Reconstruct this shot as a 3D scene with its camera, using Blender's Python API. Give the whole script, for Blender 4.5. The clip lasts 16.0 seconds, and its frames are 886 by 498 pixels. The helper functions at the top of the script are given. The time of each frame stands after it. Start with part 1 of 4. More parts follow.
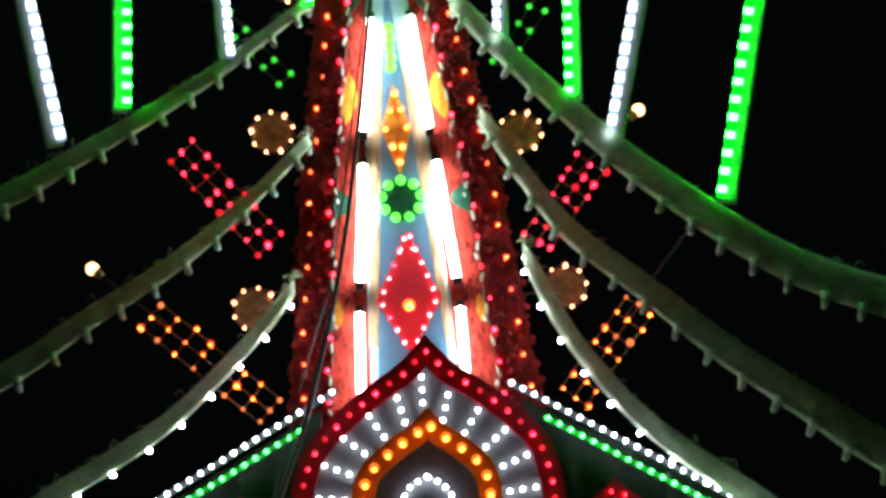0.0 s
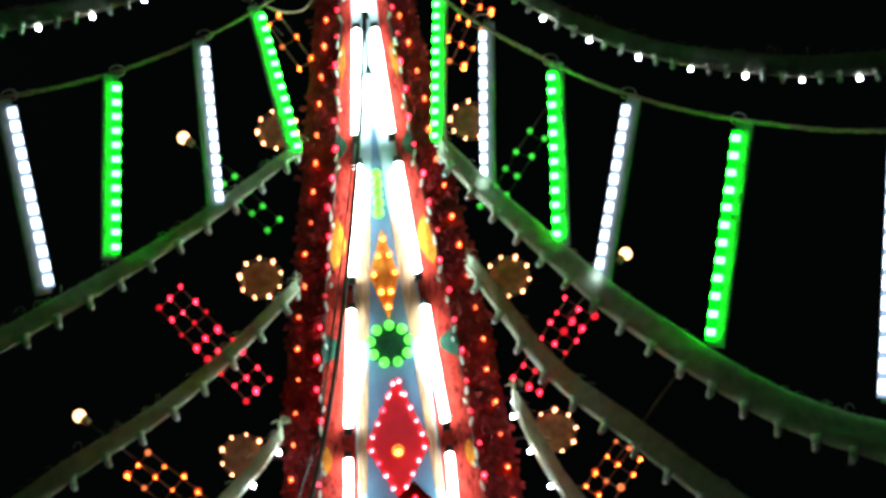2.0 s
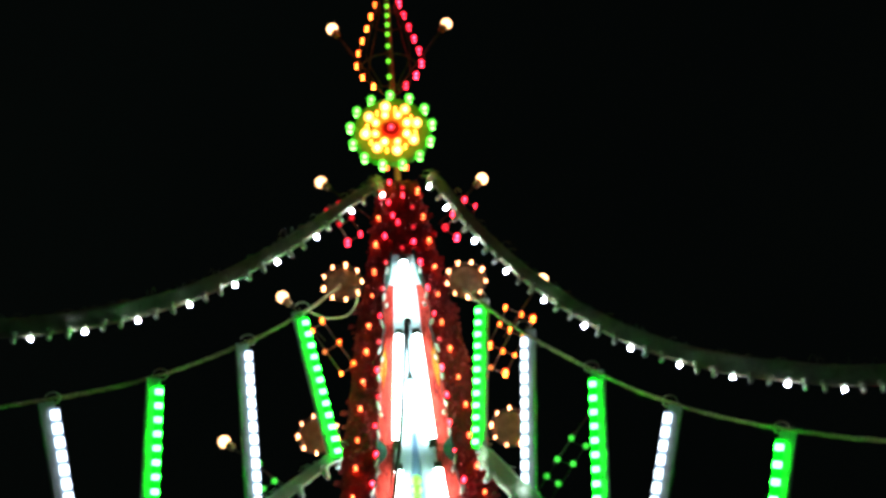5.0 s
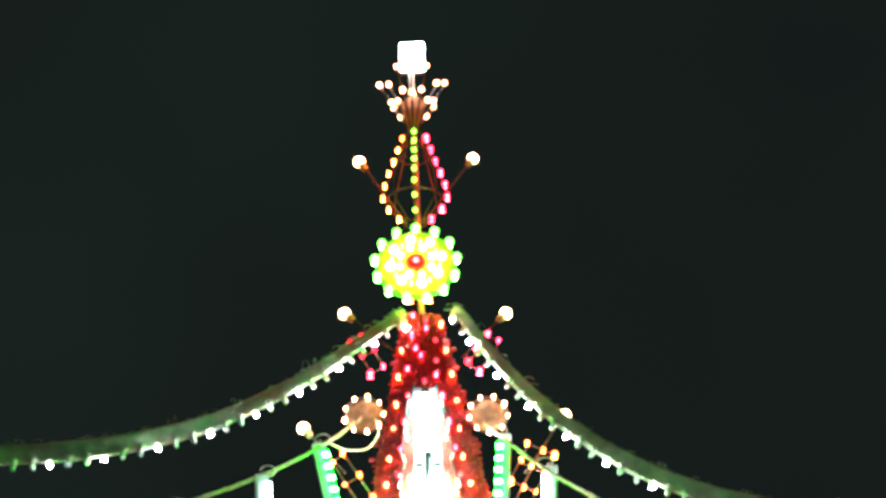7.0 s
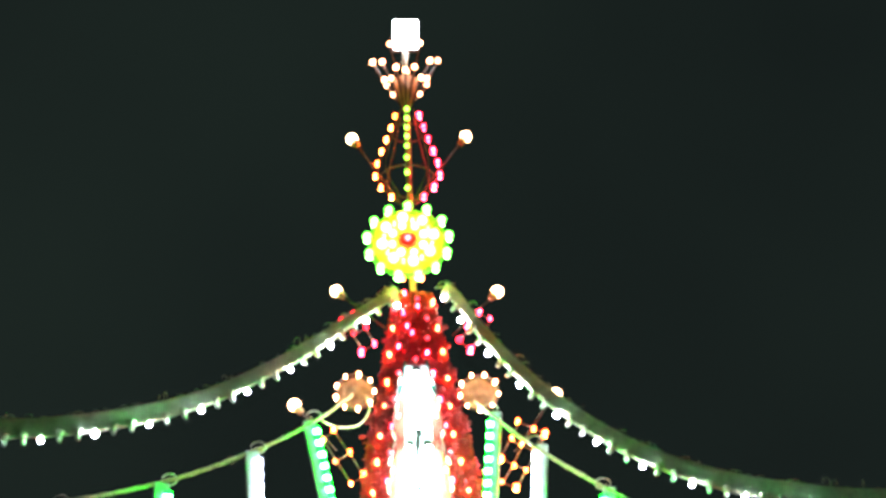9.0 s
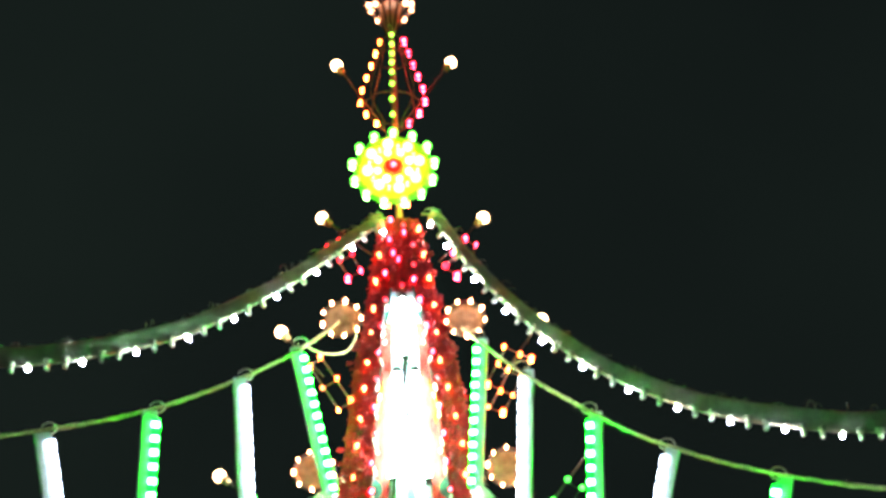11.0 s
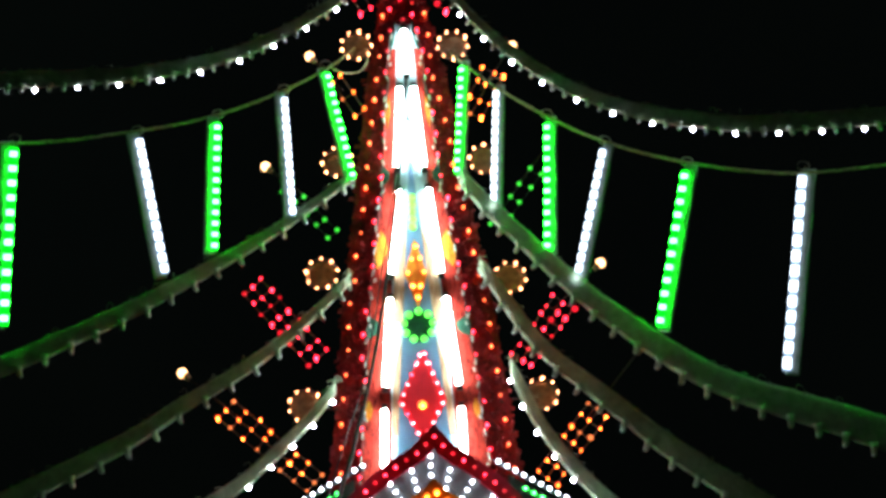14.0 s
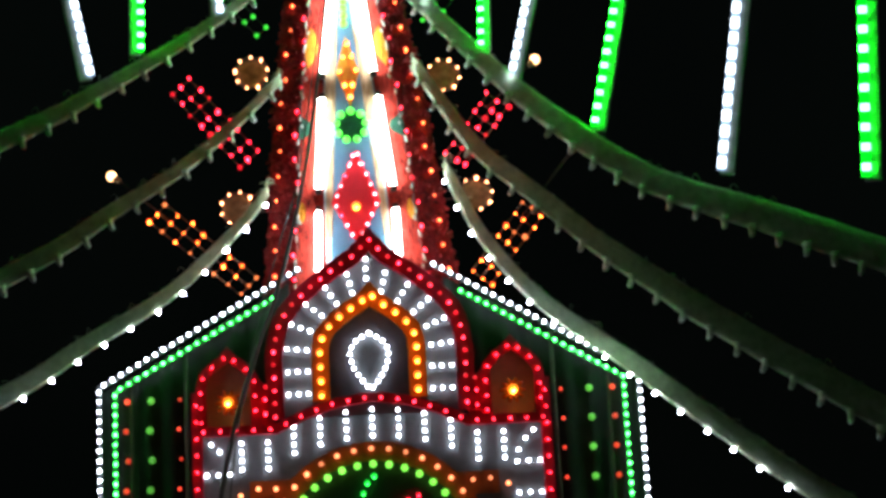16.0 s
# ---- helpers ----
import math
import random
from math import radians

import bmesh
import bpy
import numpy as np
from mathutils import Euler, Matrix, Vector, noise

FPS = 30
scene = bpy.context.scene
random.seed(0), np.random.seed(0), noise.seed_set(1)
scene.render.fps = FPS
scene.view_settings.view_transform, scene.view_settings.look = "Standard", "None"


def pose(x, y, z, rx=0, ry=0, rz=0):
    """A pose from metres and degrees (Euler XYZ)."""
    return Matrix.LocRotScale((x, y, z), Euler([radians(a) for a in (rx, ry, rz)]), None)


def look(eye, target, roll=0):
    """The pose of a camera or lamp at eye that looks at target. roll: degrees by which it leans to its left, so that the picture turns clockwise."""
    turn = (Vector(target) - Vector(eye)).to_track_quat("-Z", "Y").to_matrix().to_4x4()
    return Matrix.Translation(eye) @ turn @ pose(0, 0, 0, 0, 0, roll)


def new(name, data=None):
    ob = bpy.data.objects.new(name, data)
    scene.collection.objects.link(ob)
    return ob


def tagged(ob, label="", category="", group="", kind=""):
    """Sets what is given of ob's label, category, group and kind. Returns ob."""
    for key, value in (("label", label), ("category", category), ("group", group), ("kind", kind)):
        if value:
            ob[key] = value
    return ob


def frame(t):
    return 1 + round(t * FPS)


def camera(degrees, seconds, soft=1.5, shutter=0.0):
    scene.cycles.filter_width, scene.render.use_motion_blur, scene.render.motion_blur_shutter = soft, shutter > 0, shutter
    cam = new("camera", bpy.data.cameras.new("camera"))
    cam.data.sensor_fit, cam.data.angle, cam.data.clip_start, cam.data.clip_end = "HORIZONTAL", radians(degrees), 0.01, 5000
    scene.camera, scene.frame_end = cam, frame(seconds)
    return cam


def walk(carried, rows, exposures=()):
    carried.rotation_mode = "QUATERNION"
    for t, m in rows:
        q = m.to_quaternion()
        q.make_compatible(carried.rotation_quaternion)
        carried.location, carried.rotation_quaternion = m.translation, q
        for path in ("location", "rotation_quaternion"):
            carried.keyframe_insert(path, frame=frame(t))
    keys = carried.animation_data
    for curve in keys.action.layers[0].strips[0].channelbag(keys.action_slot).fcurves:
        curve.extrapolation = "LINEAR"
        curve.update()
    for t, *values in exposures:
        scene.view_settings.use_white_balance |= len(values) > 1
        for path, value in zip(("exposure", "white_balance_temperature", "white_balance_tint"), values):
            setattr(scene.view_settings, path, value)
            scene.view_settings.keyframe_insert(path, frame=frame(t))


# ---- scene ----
cam = camera(28.02, 16.0, soft=3.4)
PATH = [
    (0, (0.140, -16.100, 1.600), (0.364, -0.584, 5.497), -3.22),
    (0.5, (0.140, -16.100, 1.600), (0.432, -0.657, 5.773), -3.28),
    (1, (0.140, -16.100, 1.600), (0.507, -0.743, 6.075), -3.55),
    (1.5, (0.140, -16.100, 1.600), (0.542, -0.834, 6.375), -3.71),
    (2, (0.140, -16.100, 1.600), (0.539, -0.953, 6.738), -3.73),
    (2.5, (0.140, -16.100, 1.600), (0.475, -1.074, 7.086), -3.67),
    (3, (0.140, -16.100, 1.600), (0.404, -1.221, 7.477), -3.44),
    (3.5, (0.140, -16.100, 1.600), (0.353, -1.397, 7.906), -3.07),
    (4, (0.140, -16.100, 1.600), (0.341, -1.607, 8.376), -2.97),
    (4.5, (0.140, -16.100, 1.600), (0.345, -1.818, 8.811), -3.15),
    (5, (0.140, -16.100, 1.600), (0.308, -2.059, 9.269), -2.90),
    (5.2, (0.140, -16.100, 1.600), (0.288, -2.147, 9.428), -2.75),
    (7.3, (0.140, -16.100, 1.600), (0.121, -2.744, 10.411), -1.18),
    (7.5, (0.140, -16.100, 1.600), (0.113, -2.775, 10.456), -0.97),
    (8, (0.140, -16.100, 1.600), (0.116, -2.741, 10.405), -0.75),
    (8.5, (0.140, -16.100, 1.600), (0.183, -2.631, 10.236), -1.21),
    (8.7, (0.140, -16.100, 1.600), (0.196, -2.599, 10.186), -1.16),
    (10.8, (0.140, -16.100, 1.600), (0.322, -2.319, 9.727), -1.79),
    (11, (0.140, -16.100, 1.600), (0.318, -2.227, 9.569), -1.77),
    (11.5, (0.140, -16.100, 1.600), (0.319, -1.958, 9.082), -1.79),
    (12, (0.140, -16.100, 1.600), (0.318, -1.705, 8.582), -1.67),
    (12.5, (0.135, -16.583, 1.261), (0.308, -2.027, 7.901), -1.92),
    (12.7, (0.137, -17.370, 0.883), (0.299, -2.749, 7.381), -1.92),
    (12.9, (0.141, -18.594, 0.295), (0.283, -3.918, 6.665), -2.15),
    (13, (0.144, -19.440, -0.111), (0.276, -4.739, 6.202), -1.91),
    (13.2, (0.138, -20.441, -0.626), (0.241, -5.716, 5.633), -2.14),
    (13.5, (0.136, -20.889, -0.857), (0.249, -6.094, 5.233), -1.94),
    (14, (0.134, -20.886, -0.834), (0.282, -5.943, 4.881), -1.88),
    (14.5, (0.132, -20.907, -0.842), (0.434, -5.829, 4.502), -2.10),
    (15, (0.110, -20.814, -0.558), (0.595, -5.540, 4.179), -2.67),
    (15.5, (0.116, -20.814, -0.290), (0.731, -5.368, 3.837), -3.21),
    (16, (0.094, -20.853, -0.174), (0.810, -5.264, 3.359), -3.04),
]
walk(cam, [(t, look(eye, target, roll)) for t, eye, target, roll in PATH],
     exposures=[(0, 0.55), (1.5, 0.5), (3.0, 0.25), (4.0, 0.15), (5.2, 0.85), (7.3, 3.7), (8.7, 3.8), (10.8, 3.5), (11.5, 2.6), (12.0, 1.95), (12.5, 1.3), (13.2, 0.85), (14.0, 0.68), (14.5, 0.75), (16, 0.8)])

# ---- night sky ----
world = bpy.data.worlds.new("night")
scene.world = world
world.use_nodes = True
wn = world.node_tree.nodes
wl = world.node_tree.links
for n in list(wn):
    wn.remove(n)
w_out = wn.new("ShaderNodeOutputWorld")
w_bg = wn.new("ShaderNodeBackground")
w_sky = wn.new("ShaderNodeTexSky")
w_sky.sky_type = "NISHITA"
w_sky.sun_disc = False
w_sky.sun_elevation = radians(-4.0)
w_sky.sun_rotation = radians(120)
w_add = wn.new("ShaderNodeMixRGB")
w_add.blend_type = "ADD"
w_add.inputs[0].default_value = 0.005
w_haze = wn.new("ShaderNodeTexNoise")
w_haze.inputs["Scale"].default_value = 2.2
w_haze.inputs["Detail"].default_value = 3
w_ramp = wn.new("ShaderNodeValToRGB")
w_ramp.color_ramp.elements[0].position, w_ramp.color_ramp.elements[1].position = 0.3, 0.7
w_ramp.color_ramp.elements[0].color = (0.00042, 0.00064, 0.00060, 1)
w_ramp.color_ramp.elements[1].color = (0.00078, 0.00128, 0.00105, 1)
wl.new(w_haze.outputs["Fac"], w_ramp.inputs[0])
wl.new(w_ramp.outputs[0], w_add.inputs[1])
wl.new(w_sky.outputs[0], w_add.inputs[2])
wl.new(w_add.outputs[0], w_bg.inputs[0])
w_bg.inputs[1].default_value = 1.0
wl.new(w_bg.outputs[0], w_out.inputs[0])

GROUND = -1.8


# ---- materials ----
def surface(name, colour, dark=None, rough=0.7, metal=0.0, scale=8.0, bump=0.3, fine=60.0, transmit=0.0, grain=(1, 1, 1), gloss=0.5):
    """A surface with variation at two scales and a fine relief; grain stretches it along an axis."""
    m = bpy.data.materials.new(name)
    m.use_nodes = True
    n, l = m.node_tree.nodes, m.node_tree.links
    b = n["Principled BSDF"]
    b.inputs["Roughness"].default_value = rough
    b.inputs["Metallic"].default_value = metal
    b.inputs["Specular IOR Level"].default_value = gloss
    co = n.new("ShaderNodeTexCoord")
    big = n.new("ShaderNodeTexNoise")
    big.inputs["Scale"].default_value = scale
    big.inputs["Detail"].default_value = 5
    small = n.new("ShaderNodeTexNoise")
    small.inputs["Scale"].default_value = fine
    small.inputs["Detail"].default_value = 3
    stretch = n.new("ShaderNodeMapping")
    stretch.inputs["Scale"].default_value = grain
    l.new(co.outputs["Object"], stretch.inputs["Vector"])
    l.new(stretch.outputs[0], big.inputs["Vector"])
    l.new(stretch.outputs[0], small.inputs["Vector"])
    ramp = n.new("ShaderNodeValToRGB")
    dark = dark or tuple(c * 0.5 for c in colour)
    ramp.color_ramp.elements[0].color = (*dark, 1)
    ramp.color_ramp.elements[0].position = 0.35
    ramp.color_ramp.elements[1].color = (*colour, 1)
    ramp.color_ramp.elements[1].position = 0.62
    mix = n.new("ShaderNodeMath")
    mix.operation = "MULTIPLY_ADD"
    mix.inputs[1].default_value = 0.3
    l.new(small.outputs["Fac"], mix.inputs[0])
    sub = n.new("ShaderNodeMath")
    sub.operation = "MULTIPLY"
    sub.inputs[1].default_value = 0.75
    l.new(big.outputs["Fac"], sub.inputs[0])
    l.new(sub.outputs[0], mix.inputs[2])
    l.new(mix.outputs[0], ramp.inputs[0])
    l.new(ramp.outputs[0], b.inputs["Base Color"])
    bp = n.new("ShaderNodeBump")
    bp.inputs["Strength"].default_value = bump
    bp.inputs["Distance"].default_value = 0.01
    l.new(small.outputs["Fac"], bp.inputs["Height"])
    l.new(bp.outputs[0], b.inputs["Normal"])
    if transmit:
        tr = n.new("ShaderNodeBsdfTranslucent")
        l.new(ramp.outputs[0], tr.inputs[0])
        ms = n.new("ShaderNodeMixShader")
        ms.inputs[0].default_value = transmit
        l.new(b.outputs[0], ms.inputs[1])
        l.new(tr.outputs[0], ms.inputs[2])
        l.new(ms.outputs[0], n["Material Output"].inputs[0])
    return m


def glow(name, colour, strength, vary=0.35):
    """A lit lamp or a glowing part of one; its power differs a little from lamp to lamp."""
    m = bpy.data.materials.new(name)
    m.use_nodes = True
    n, l = m.node_tree.nodes, m.node_tree.links
    b = n["Principled BSDF"]
    b.inputs["Base Color"].default_value = (*[0.02 + 0.25 * c for c in colour], 1)
    b.inputs["Roughness"].default_value = 0.5
    b.inputs["Emission Color"].default_value = (*colour, 1)
    info = n.new("ShaderNodeObjectInfo")
    mr = n.new("ShaderNodeMapRange")
    mr.inputs["To Min"].default_value = strength * (1 - vary)
    mr.inputs["To Max"].default_value = strength * (1 + vary)
    l.new(info.outputs["Random"], mr.inputs["Value"])
    l.new(mr.outputs[0], b.inputs["Emission Strength"])
    return m


M_GROUND = surface("trodden_earth", (0.10, 0.085, 0.07), (0.05, 0.045, 0.04), 0.95, scale=1.2, bump=0.6, fine=30)
M_GARLAND = surface("garland_cloth", (0.78, 0.87, 0.70), (0.54, 0.64, 0.47), 0.95, scale=11, bump=0.7, fine=70, transmit=0.45, gloss=0.15)
M_RED_CLOTH = surface("red_cloth", (0.36, 0.026, 0.020), (0.07, 0.013, 0.009), 0.85, scale=7, bump=0.6, fine=55, transmit=0.3)
M_FRILL = surface("frill_cloth", (0.36, 0.020, 0.022), (0.06, 0.012, 0.009), 0.9, scale=4, bump=0.3, fine=60, transmit=0.35)
M_RED_PRINT = surface("red_print", (0.50, 0.044, 0.028), (0.075, 0.004, 0.005), 0.9, scale=15, bump=0.4, fine=30, grain=(1.6, 1, 0.6), gloss=0.12)
M_RED_GLOSS = surface("red_gloss", (0.92, 0.028, 0.05), (0.80, 0.018, 0.03), 0.55, scale=6, bump=0.1, fine=60)
M_YELLOW_PRINT = surface("yellow_print", (0.74, 0.33, 0.03), (0.50, 0.09, 0.015), 0.8, scale=10, bump=0.3, fine=40, grain=(1.5, 1, 0.6), gloss=0.12)
M_GREEN_PRINT = surface("green_print", (0.012, 0.11, 0.06), (0.005, 0.035, 0.02), 0.7, scale=14, bump=0.4, fine=60)
M_BLUE_PANEL = surface("blue_panel", (0.095, 0.19, 0.29), (0.065, 0.14, 0.22), 0.8, scale=5, bump=0.15, fine=80)
M_TAN_PANEL = surface("tan_board", (0.52, 0.34, 0.20), (0.20, 0.10, 0.045), 0.75, scale=16, bump=0.3, fine=90, grain=(3, 1, 0.25), gloss=0.2)
M_BATTEN = surface("white_enamel", (0.80, 0.82, 0.82), (0.65, 0.67, 0.66), 0.35, scale=6, bump=0.05, fine=90)
M_CAP = surface("tube_holder", (0.03, 0.03, 0.03), (0.015, 0.015, 0.015), 0.5, scale=9, bump=0.1)
M_GREY_BOARD = surface("grey_board", (0.19, 0.20, 0.205), (0.12, 0.13, 0.13), 0.65, scale=6, bump=0.2, fine=80)
M_RED_BOARD = surface("red_board", (0.62, 0.022, 0.07), (0.40, 0.012, 0.035), 0.6, scale=7, bump=0.25, fine=70)
M_ORANGE_BOARD = surface("orange_board", (0.80, 0.34, 0.03), (0.62, 0.20, 0.02), 0.6, scale=7, bump=0.25, fine=70)
M_BROWN_BOARD = surface("rust_board", (0.50, 0.17, 0.04), (0.34, 0.10, 0.025), 0.7, scale=7, bump=0.3, fine=70)
M_DARK_BOARD = surface("dark_board", (0.085, 0.085, 0.095), (0.05, 0.05, 0.055), 0.8, scale=5, bump=0.3, fine=70)
M_DARK_CLOTH = surface("dark_green_cloth", (0.02, 0.026, 0.02), (0.01, 0.014, 0.01), 0.9, scale=5, bump=0.5, fine=60)
M_RAIL = surface("green_rail", (0.05, 0.30, 0.10), (0.03, 0.18, 0.06), 0.6, scale=8, bump=0.2, fine=60)
M_LIME_BOARD = surface("lime_board", (0.22, 0.55, 0.08), (0.14, 0.40, 0.05), 0.6, scale=8, bump=0.2, fine=60)
M_YELLOW_BOARD = surface("yellow_board", (0.90, 0.58, 0.08), (0.80, 0.42, 0.05), 0.5, scale=8, bump=0.2, fine=60)
M_BEIGE = surface("beige_board", (0.66, 0.62, 0.46), (0.50, 0.46, 0.33), 0.7, scale=6, bump=0.2, fine=70)
M_BAMBOO = surface("bamboo", (0.30, 0.20, 0.10), (0.16, 0.10, 0.05), 0.6, scale=12, bump=0.4, fine=40)
M_ROD = surface("painted_rod", (0.05, 0.03, 0.022), (0.025, 0.015, 0.012), 0.6, scale=12, bump=0.2)
M_ROPE = surface("twisted_rope", (0.40, 0.33, 0.16), (0.14, 0.12, 0.06), 0.9, scale=30, bump=0.8, fine=90)
M_NET = surface("net_wire", (0.20, 0.15, 0.12), (0.11, 0.08, 0.06), 0.6, scale=30, bump=0.3)
M_CABLE = surface("black_cable", (0.02, 0.02, 0.02), (0.01, 0.01, 0.01), 0.5, scale=20, bump=0.1)
M_HOUSING = surface("bar_housing", (0.66, 0.72, 0.70), (0.50, 0.56, 0.54), 0.45, scale=9, bump=0.15, fine=60)
M_SOCKET = surface("clear_socket", (0.62, 0.66, 0.58), (0.45, 0.48, 0.42), 0.18, scale=20, bump=0.05, transmit=0.45)
M_GLASS = surface("clear_glass", (0.80, 0.84, 0.80), (0.70, 0.75, 0.70), 0.06, scale=20, bump=0.02)
M_GLASS.node_tree.nodes["Principled BSDF"].inputs["Transmission Weight"].default_value = 0.3
M_GARLAND_TOP = surface("grey_garland_cloth", (0.68, 0.70, 0.58), (0.42, 0.44, 0.34), 0.9, scale=9, bump=0.8, fine=60, transmit=0.25)
M_CORD = surface("pale_cord", (0.62, 0.58, 0.42), (0.40, 0.37, 0.26), 0.8, scale=40, bump=0.6, fine=90)
M_PALE_PANEL = surface("pale_panel", (0.36, 0.48, 0.50), (0.26, 0.37, 0.40), 0.7, scale=5, bump=0.15, fine=80)
M_WREATH = surface("wreath_cloth", (0.30, 0.22, 0.13), (0.16, 0.11, 0.06), 0.85, scale=14, bump=0.6, fine=60, transmit=0.3)

G_TUBE = glow("tube_light", (0.80, 0.97, 1.0), 24.0, 0.05)
G_WHITE = glow("white_lamp", (0.76, 0.85, 1.0), 80.0)
G_STUD = glow("white_stud", (0.80, 0.86, 1.0), 14.0, 0.2)
G_GREEN_STUD = glow("green_stud", (0.055, 1.0, 0.12), 12.0, 0.2)
G_WHITE_BAR = glow("white_diode", (0.76, 0.88, 1.0), 3.7, 0.1)
G_GREEN_BAR = glow("green_diode", (0.013, 1.0, 0.026), 62.0, 0.1)
G_GREEN_STRIP = glow("green_strip", (0.001, 1.0, 0.02), 0.6, 0.1)
G_WHITE_STRIP = glow("white_strip", (0.50, 0.70, 1.0), 0.55, 0.1)
G_PALE_GREEN = glow("pale_green_lamp", (0.05, 0.8, 0.05), 0.7)
G_WING_ORANGE = glow("wing_orange_lamp", (1.0, 0.12, 0.03), 10.0, 0.6)
G_DIM_RED = glow("dim_red_lamp", (1.0, 0.012, 0.03), 0.9)
G_PEACH = glow("peach_lamp", (1.0, 0.30, 0.13), 2.6)
G_LEAF_LIME = glow("soft_lime_lamp", (0.22, 1.0, 0.08), 1.1, 0.2)
G_LEAF = glow("leaf_green_lamp", (0.10, 1.0, 0.06), 1.3)
G_CHAIN = glow("chain_green_lamp", (0.16, 0.86, 0.03), 1.5, 0.15)
G_PINK = glow("pink_white_lamp", (1.0, 0.24, 0.28), 16.0, 0.3)
G_GOLD = glow("gold_lamp", (1.0, 0.40, 0.10), 13.0)
G_GREEN = glow("green_lamp", (0.03, 1.0, 0.07), 6.0)
G_LIME = glow("lime_lamp", (0.16, 1.0, 0.10), 7.0)
G_RED = glow("red_lamp", (1.0, 0.016, 0.040), 18.0, 0.5)
G_ORANGE = glow("orange_lamp", (1.0, 0.15, 0.018), 20.0, 0.6)
G_AMBER = glow("amber_lamp", (1.0, 0.27, 0.022), 15.0)
G_SUN = glow("sun_lamp", (1.0, 0.30, 0.03), 22.0, 0.1)
G_WARM = glow("warm_lamp", (1.0, 0.36, 0.15), 20.0)
G_GLOBE = glow("globe_glass", (1.0, 0.50, 0.22), 4.2, 0.15)
G_SKYLAMP = glow("top_lamp", (0.85, 0.93, 1.0), 14.0, 0.05)
G_DIM_GREEN = glow("dim_green_lamp", (0.12, 0.55, 0.06), 0.5)
G_DIM_ORANGE = glow("dim_orange_lamp", (1.0, 0.22, 0.06), 0.9)
G_DIM_PEACH = glow("dim_peach_lamp", (1.0, 0.26, 0.10), 1.8, 0.6)
G_RUST_LAMP = glow("rust_red_lamp", (1.0, 0.06, 0.03), 0.8, 0.6)


# ---- building helpers ----
def link(name, bm, material, parent=None, smooth=True):
    me = bpy.data.meshes.new(name)
    bm.to_mesh(me)
    bm.free()
    for m in (material if isinstance(material, (list, tuple)) else [material]):
        me.materials.append(m)
    if smooth:
        me.shade_smooth()
    ob = new(name, me)
    ob.parent = parent
    return ob


def part(name, bm, material, parent, label="", smooth=False):
    ob = link(name, bm, material, parent, smooth)
    if label:
        tagged(ob, label)
    return ob


def thing(name, at, label, category, group="", kind=""):
    ob = new(name)
    ob.location = at
    ob.empty_display_size = 0.1
    return tagged(ob, label, category, group, kind)


def base(ob):
    at = Vector((0, 0, 0))
    while ob:
        at, ob = at + ob.location, ob.parent
    return at


def block(bm, m, size, bevel=0.0):
    """A box with rounded edges, put into bm."""
    b2 = bmesh.new()
    bmesh.ops.create_cube(b2, size=1, matrix=Matrix.Diagonal((*size, 1)))
    if bevel:
        bmesh.ops.bevel(b2, geom=b2.edges[:], offset=bevel, segments=2, profile=0.6, affect="EDGES")
    b2.transform(m)
    me = bpy.data.meshes.new("tmp")
    b2.to_mesh(me)
    b2.free()
    bm.from_mesh(me)
    bpy.data.meshes.remove(me)
    return bm


def rod(bm, a, b, r0, r1=None, sides=10):
    a, b = Vector(a), Vector(b)
    d = b - a
    m = Matrix.Translation((a + b) / 2) @ d.to_track_quat("Z", "Y").to_matrix().to_4x4()
    bmesh.ops.create_cone(bm, cap_ends=True, segments=sides, radius1=r0, radius2=r0 if r1 is None else r1, depth=d.length, matrix=m)
    return bm


def sweep(bm, path, radius, sides=10, flat=1.0, wobble=0.0, seed=0):
    """A tube along the path; radius(s) and flat squash it across."""
    rings = []
    n = len(path)
    for i, p in enumerate(path):
        t = (path[min(i + 1, n - 1)] - path[max(i - 1, 0)]).normalized()
        side = t.cross(Vector((0, 0, 1))).normalized()
        up = side.cross(t).normalized()
        r = radius(i / (n - 1))
        ring = []
        for k in range(sides):
            a = 2 * math.pi * k / sides
            w = 1 + wobble * noise.noise(Vector((p.x * 5 + seed, p.z * 5 + k * 0.7, k * 0.9)))
            ring.append(bm.verts.new(p + side * math.cos(a) * r * flat * w + up * math.sin(a) * r * w))
        rings.append(ring)
    for i in range(n - 1):
        for k in range(sides):
            bm.faces.new((rings[i][k], rings[i][(k + 1) % sides], rings[i + 1][(k + 1) % sides], rings[i + 1][k]))
    bm.faces.new(rings[0][::-1])
    bm.faces.new(rings[-1])
    return bm


def plate(bm, outline, y, depth):
    """A flat board in the plane y with the given outline (x, z), depth towards the back."""
    f = [bm.verts.new((x, y, z)) for x, z in outline]
    b = [bm.verts.new((x, y + depth, z)) for x, z in outline]
    n = len(f)
    faces = [bm.faces.new(f), bm.faces.new(b[::-1])]
    for i in range(n):
        faces.append(bm.faces.new((f[i], b[i], b[(i + 1) % n], f[(i + 1) % n])))
    bmesh.ops.recalc_face_normals(bm, faces=faces)
    return bm


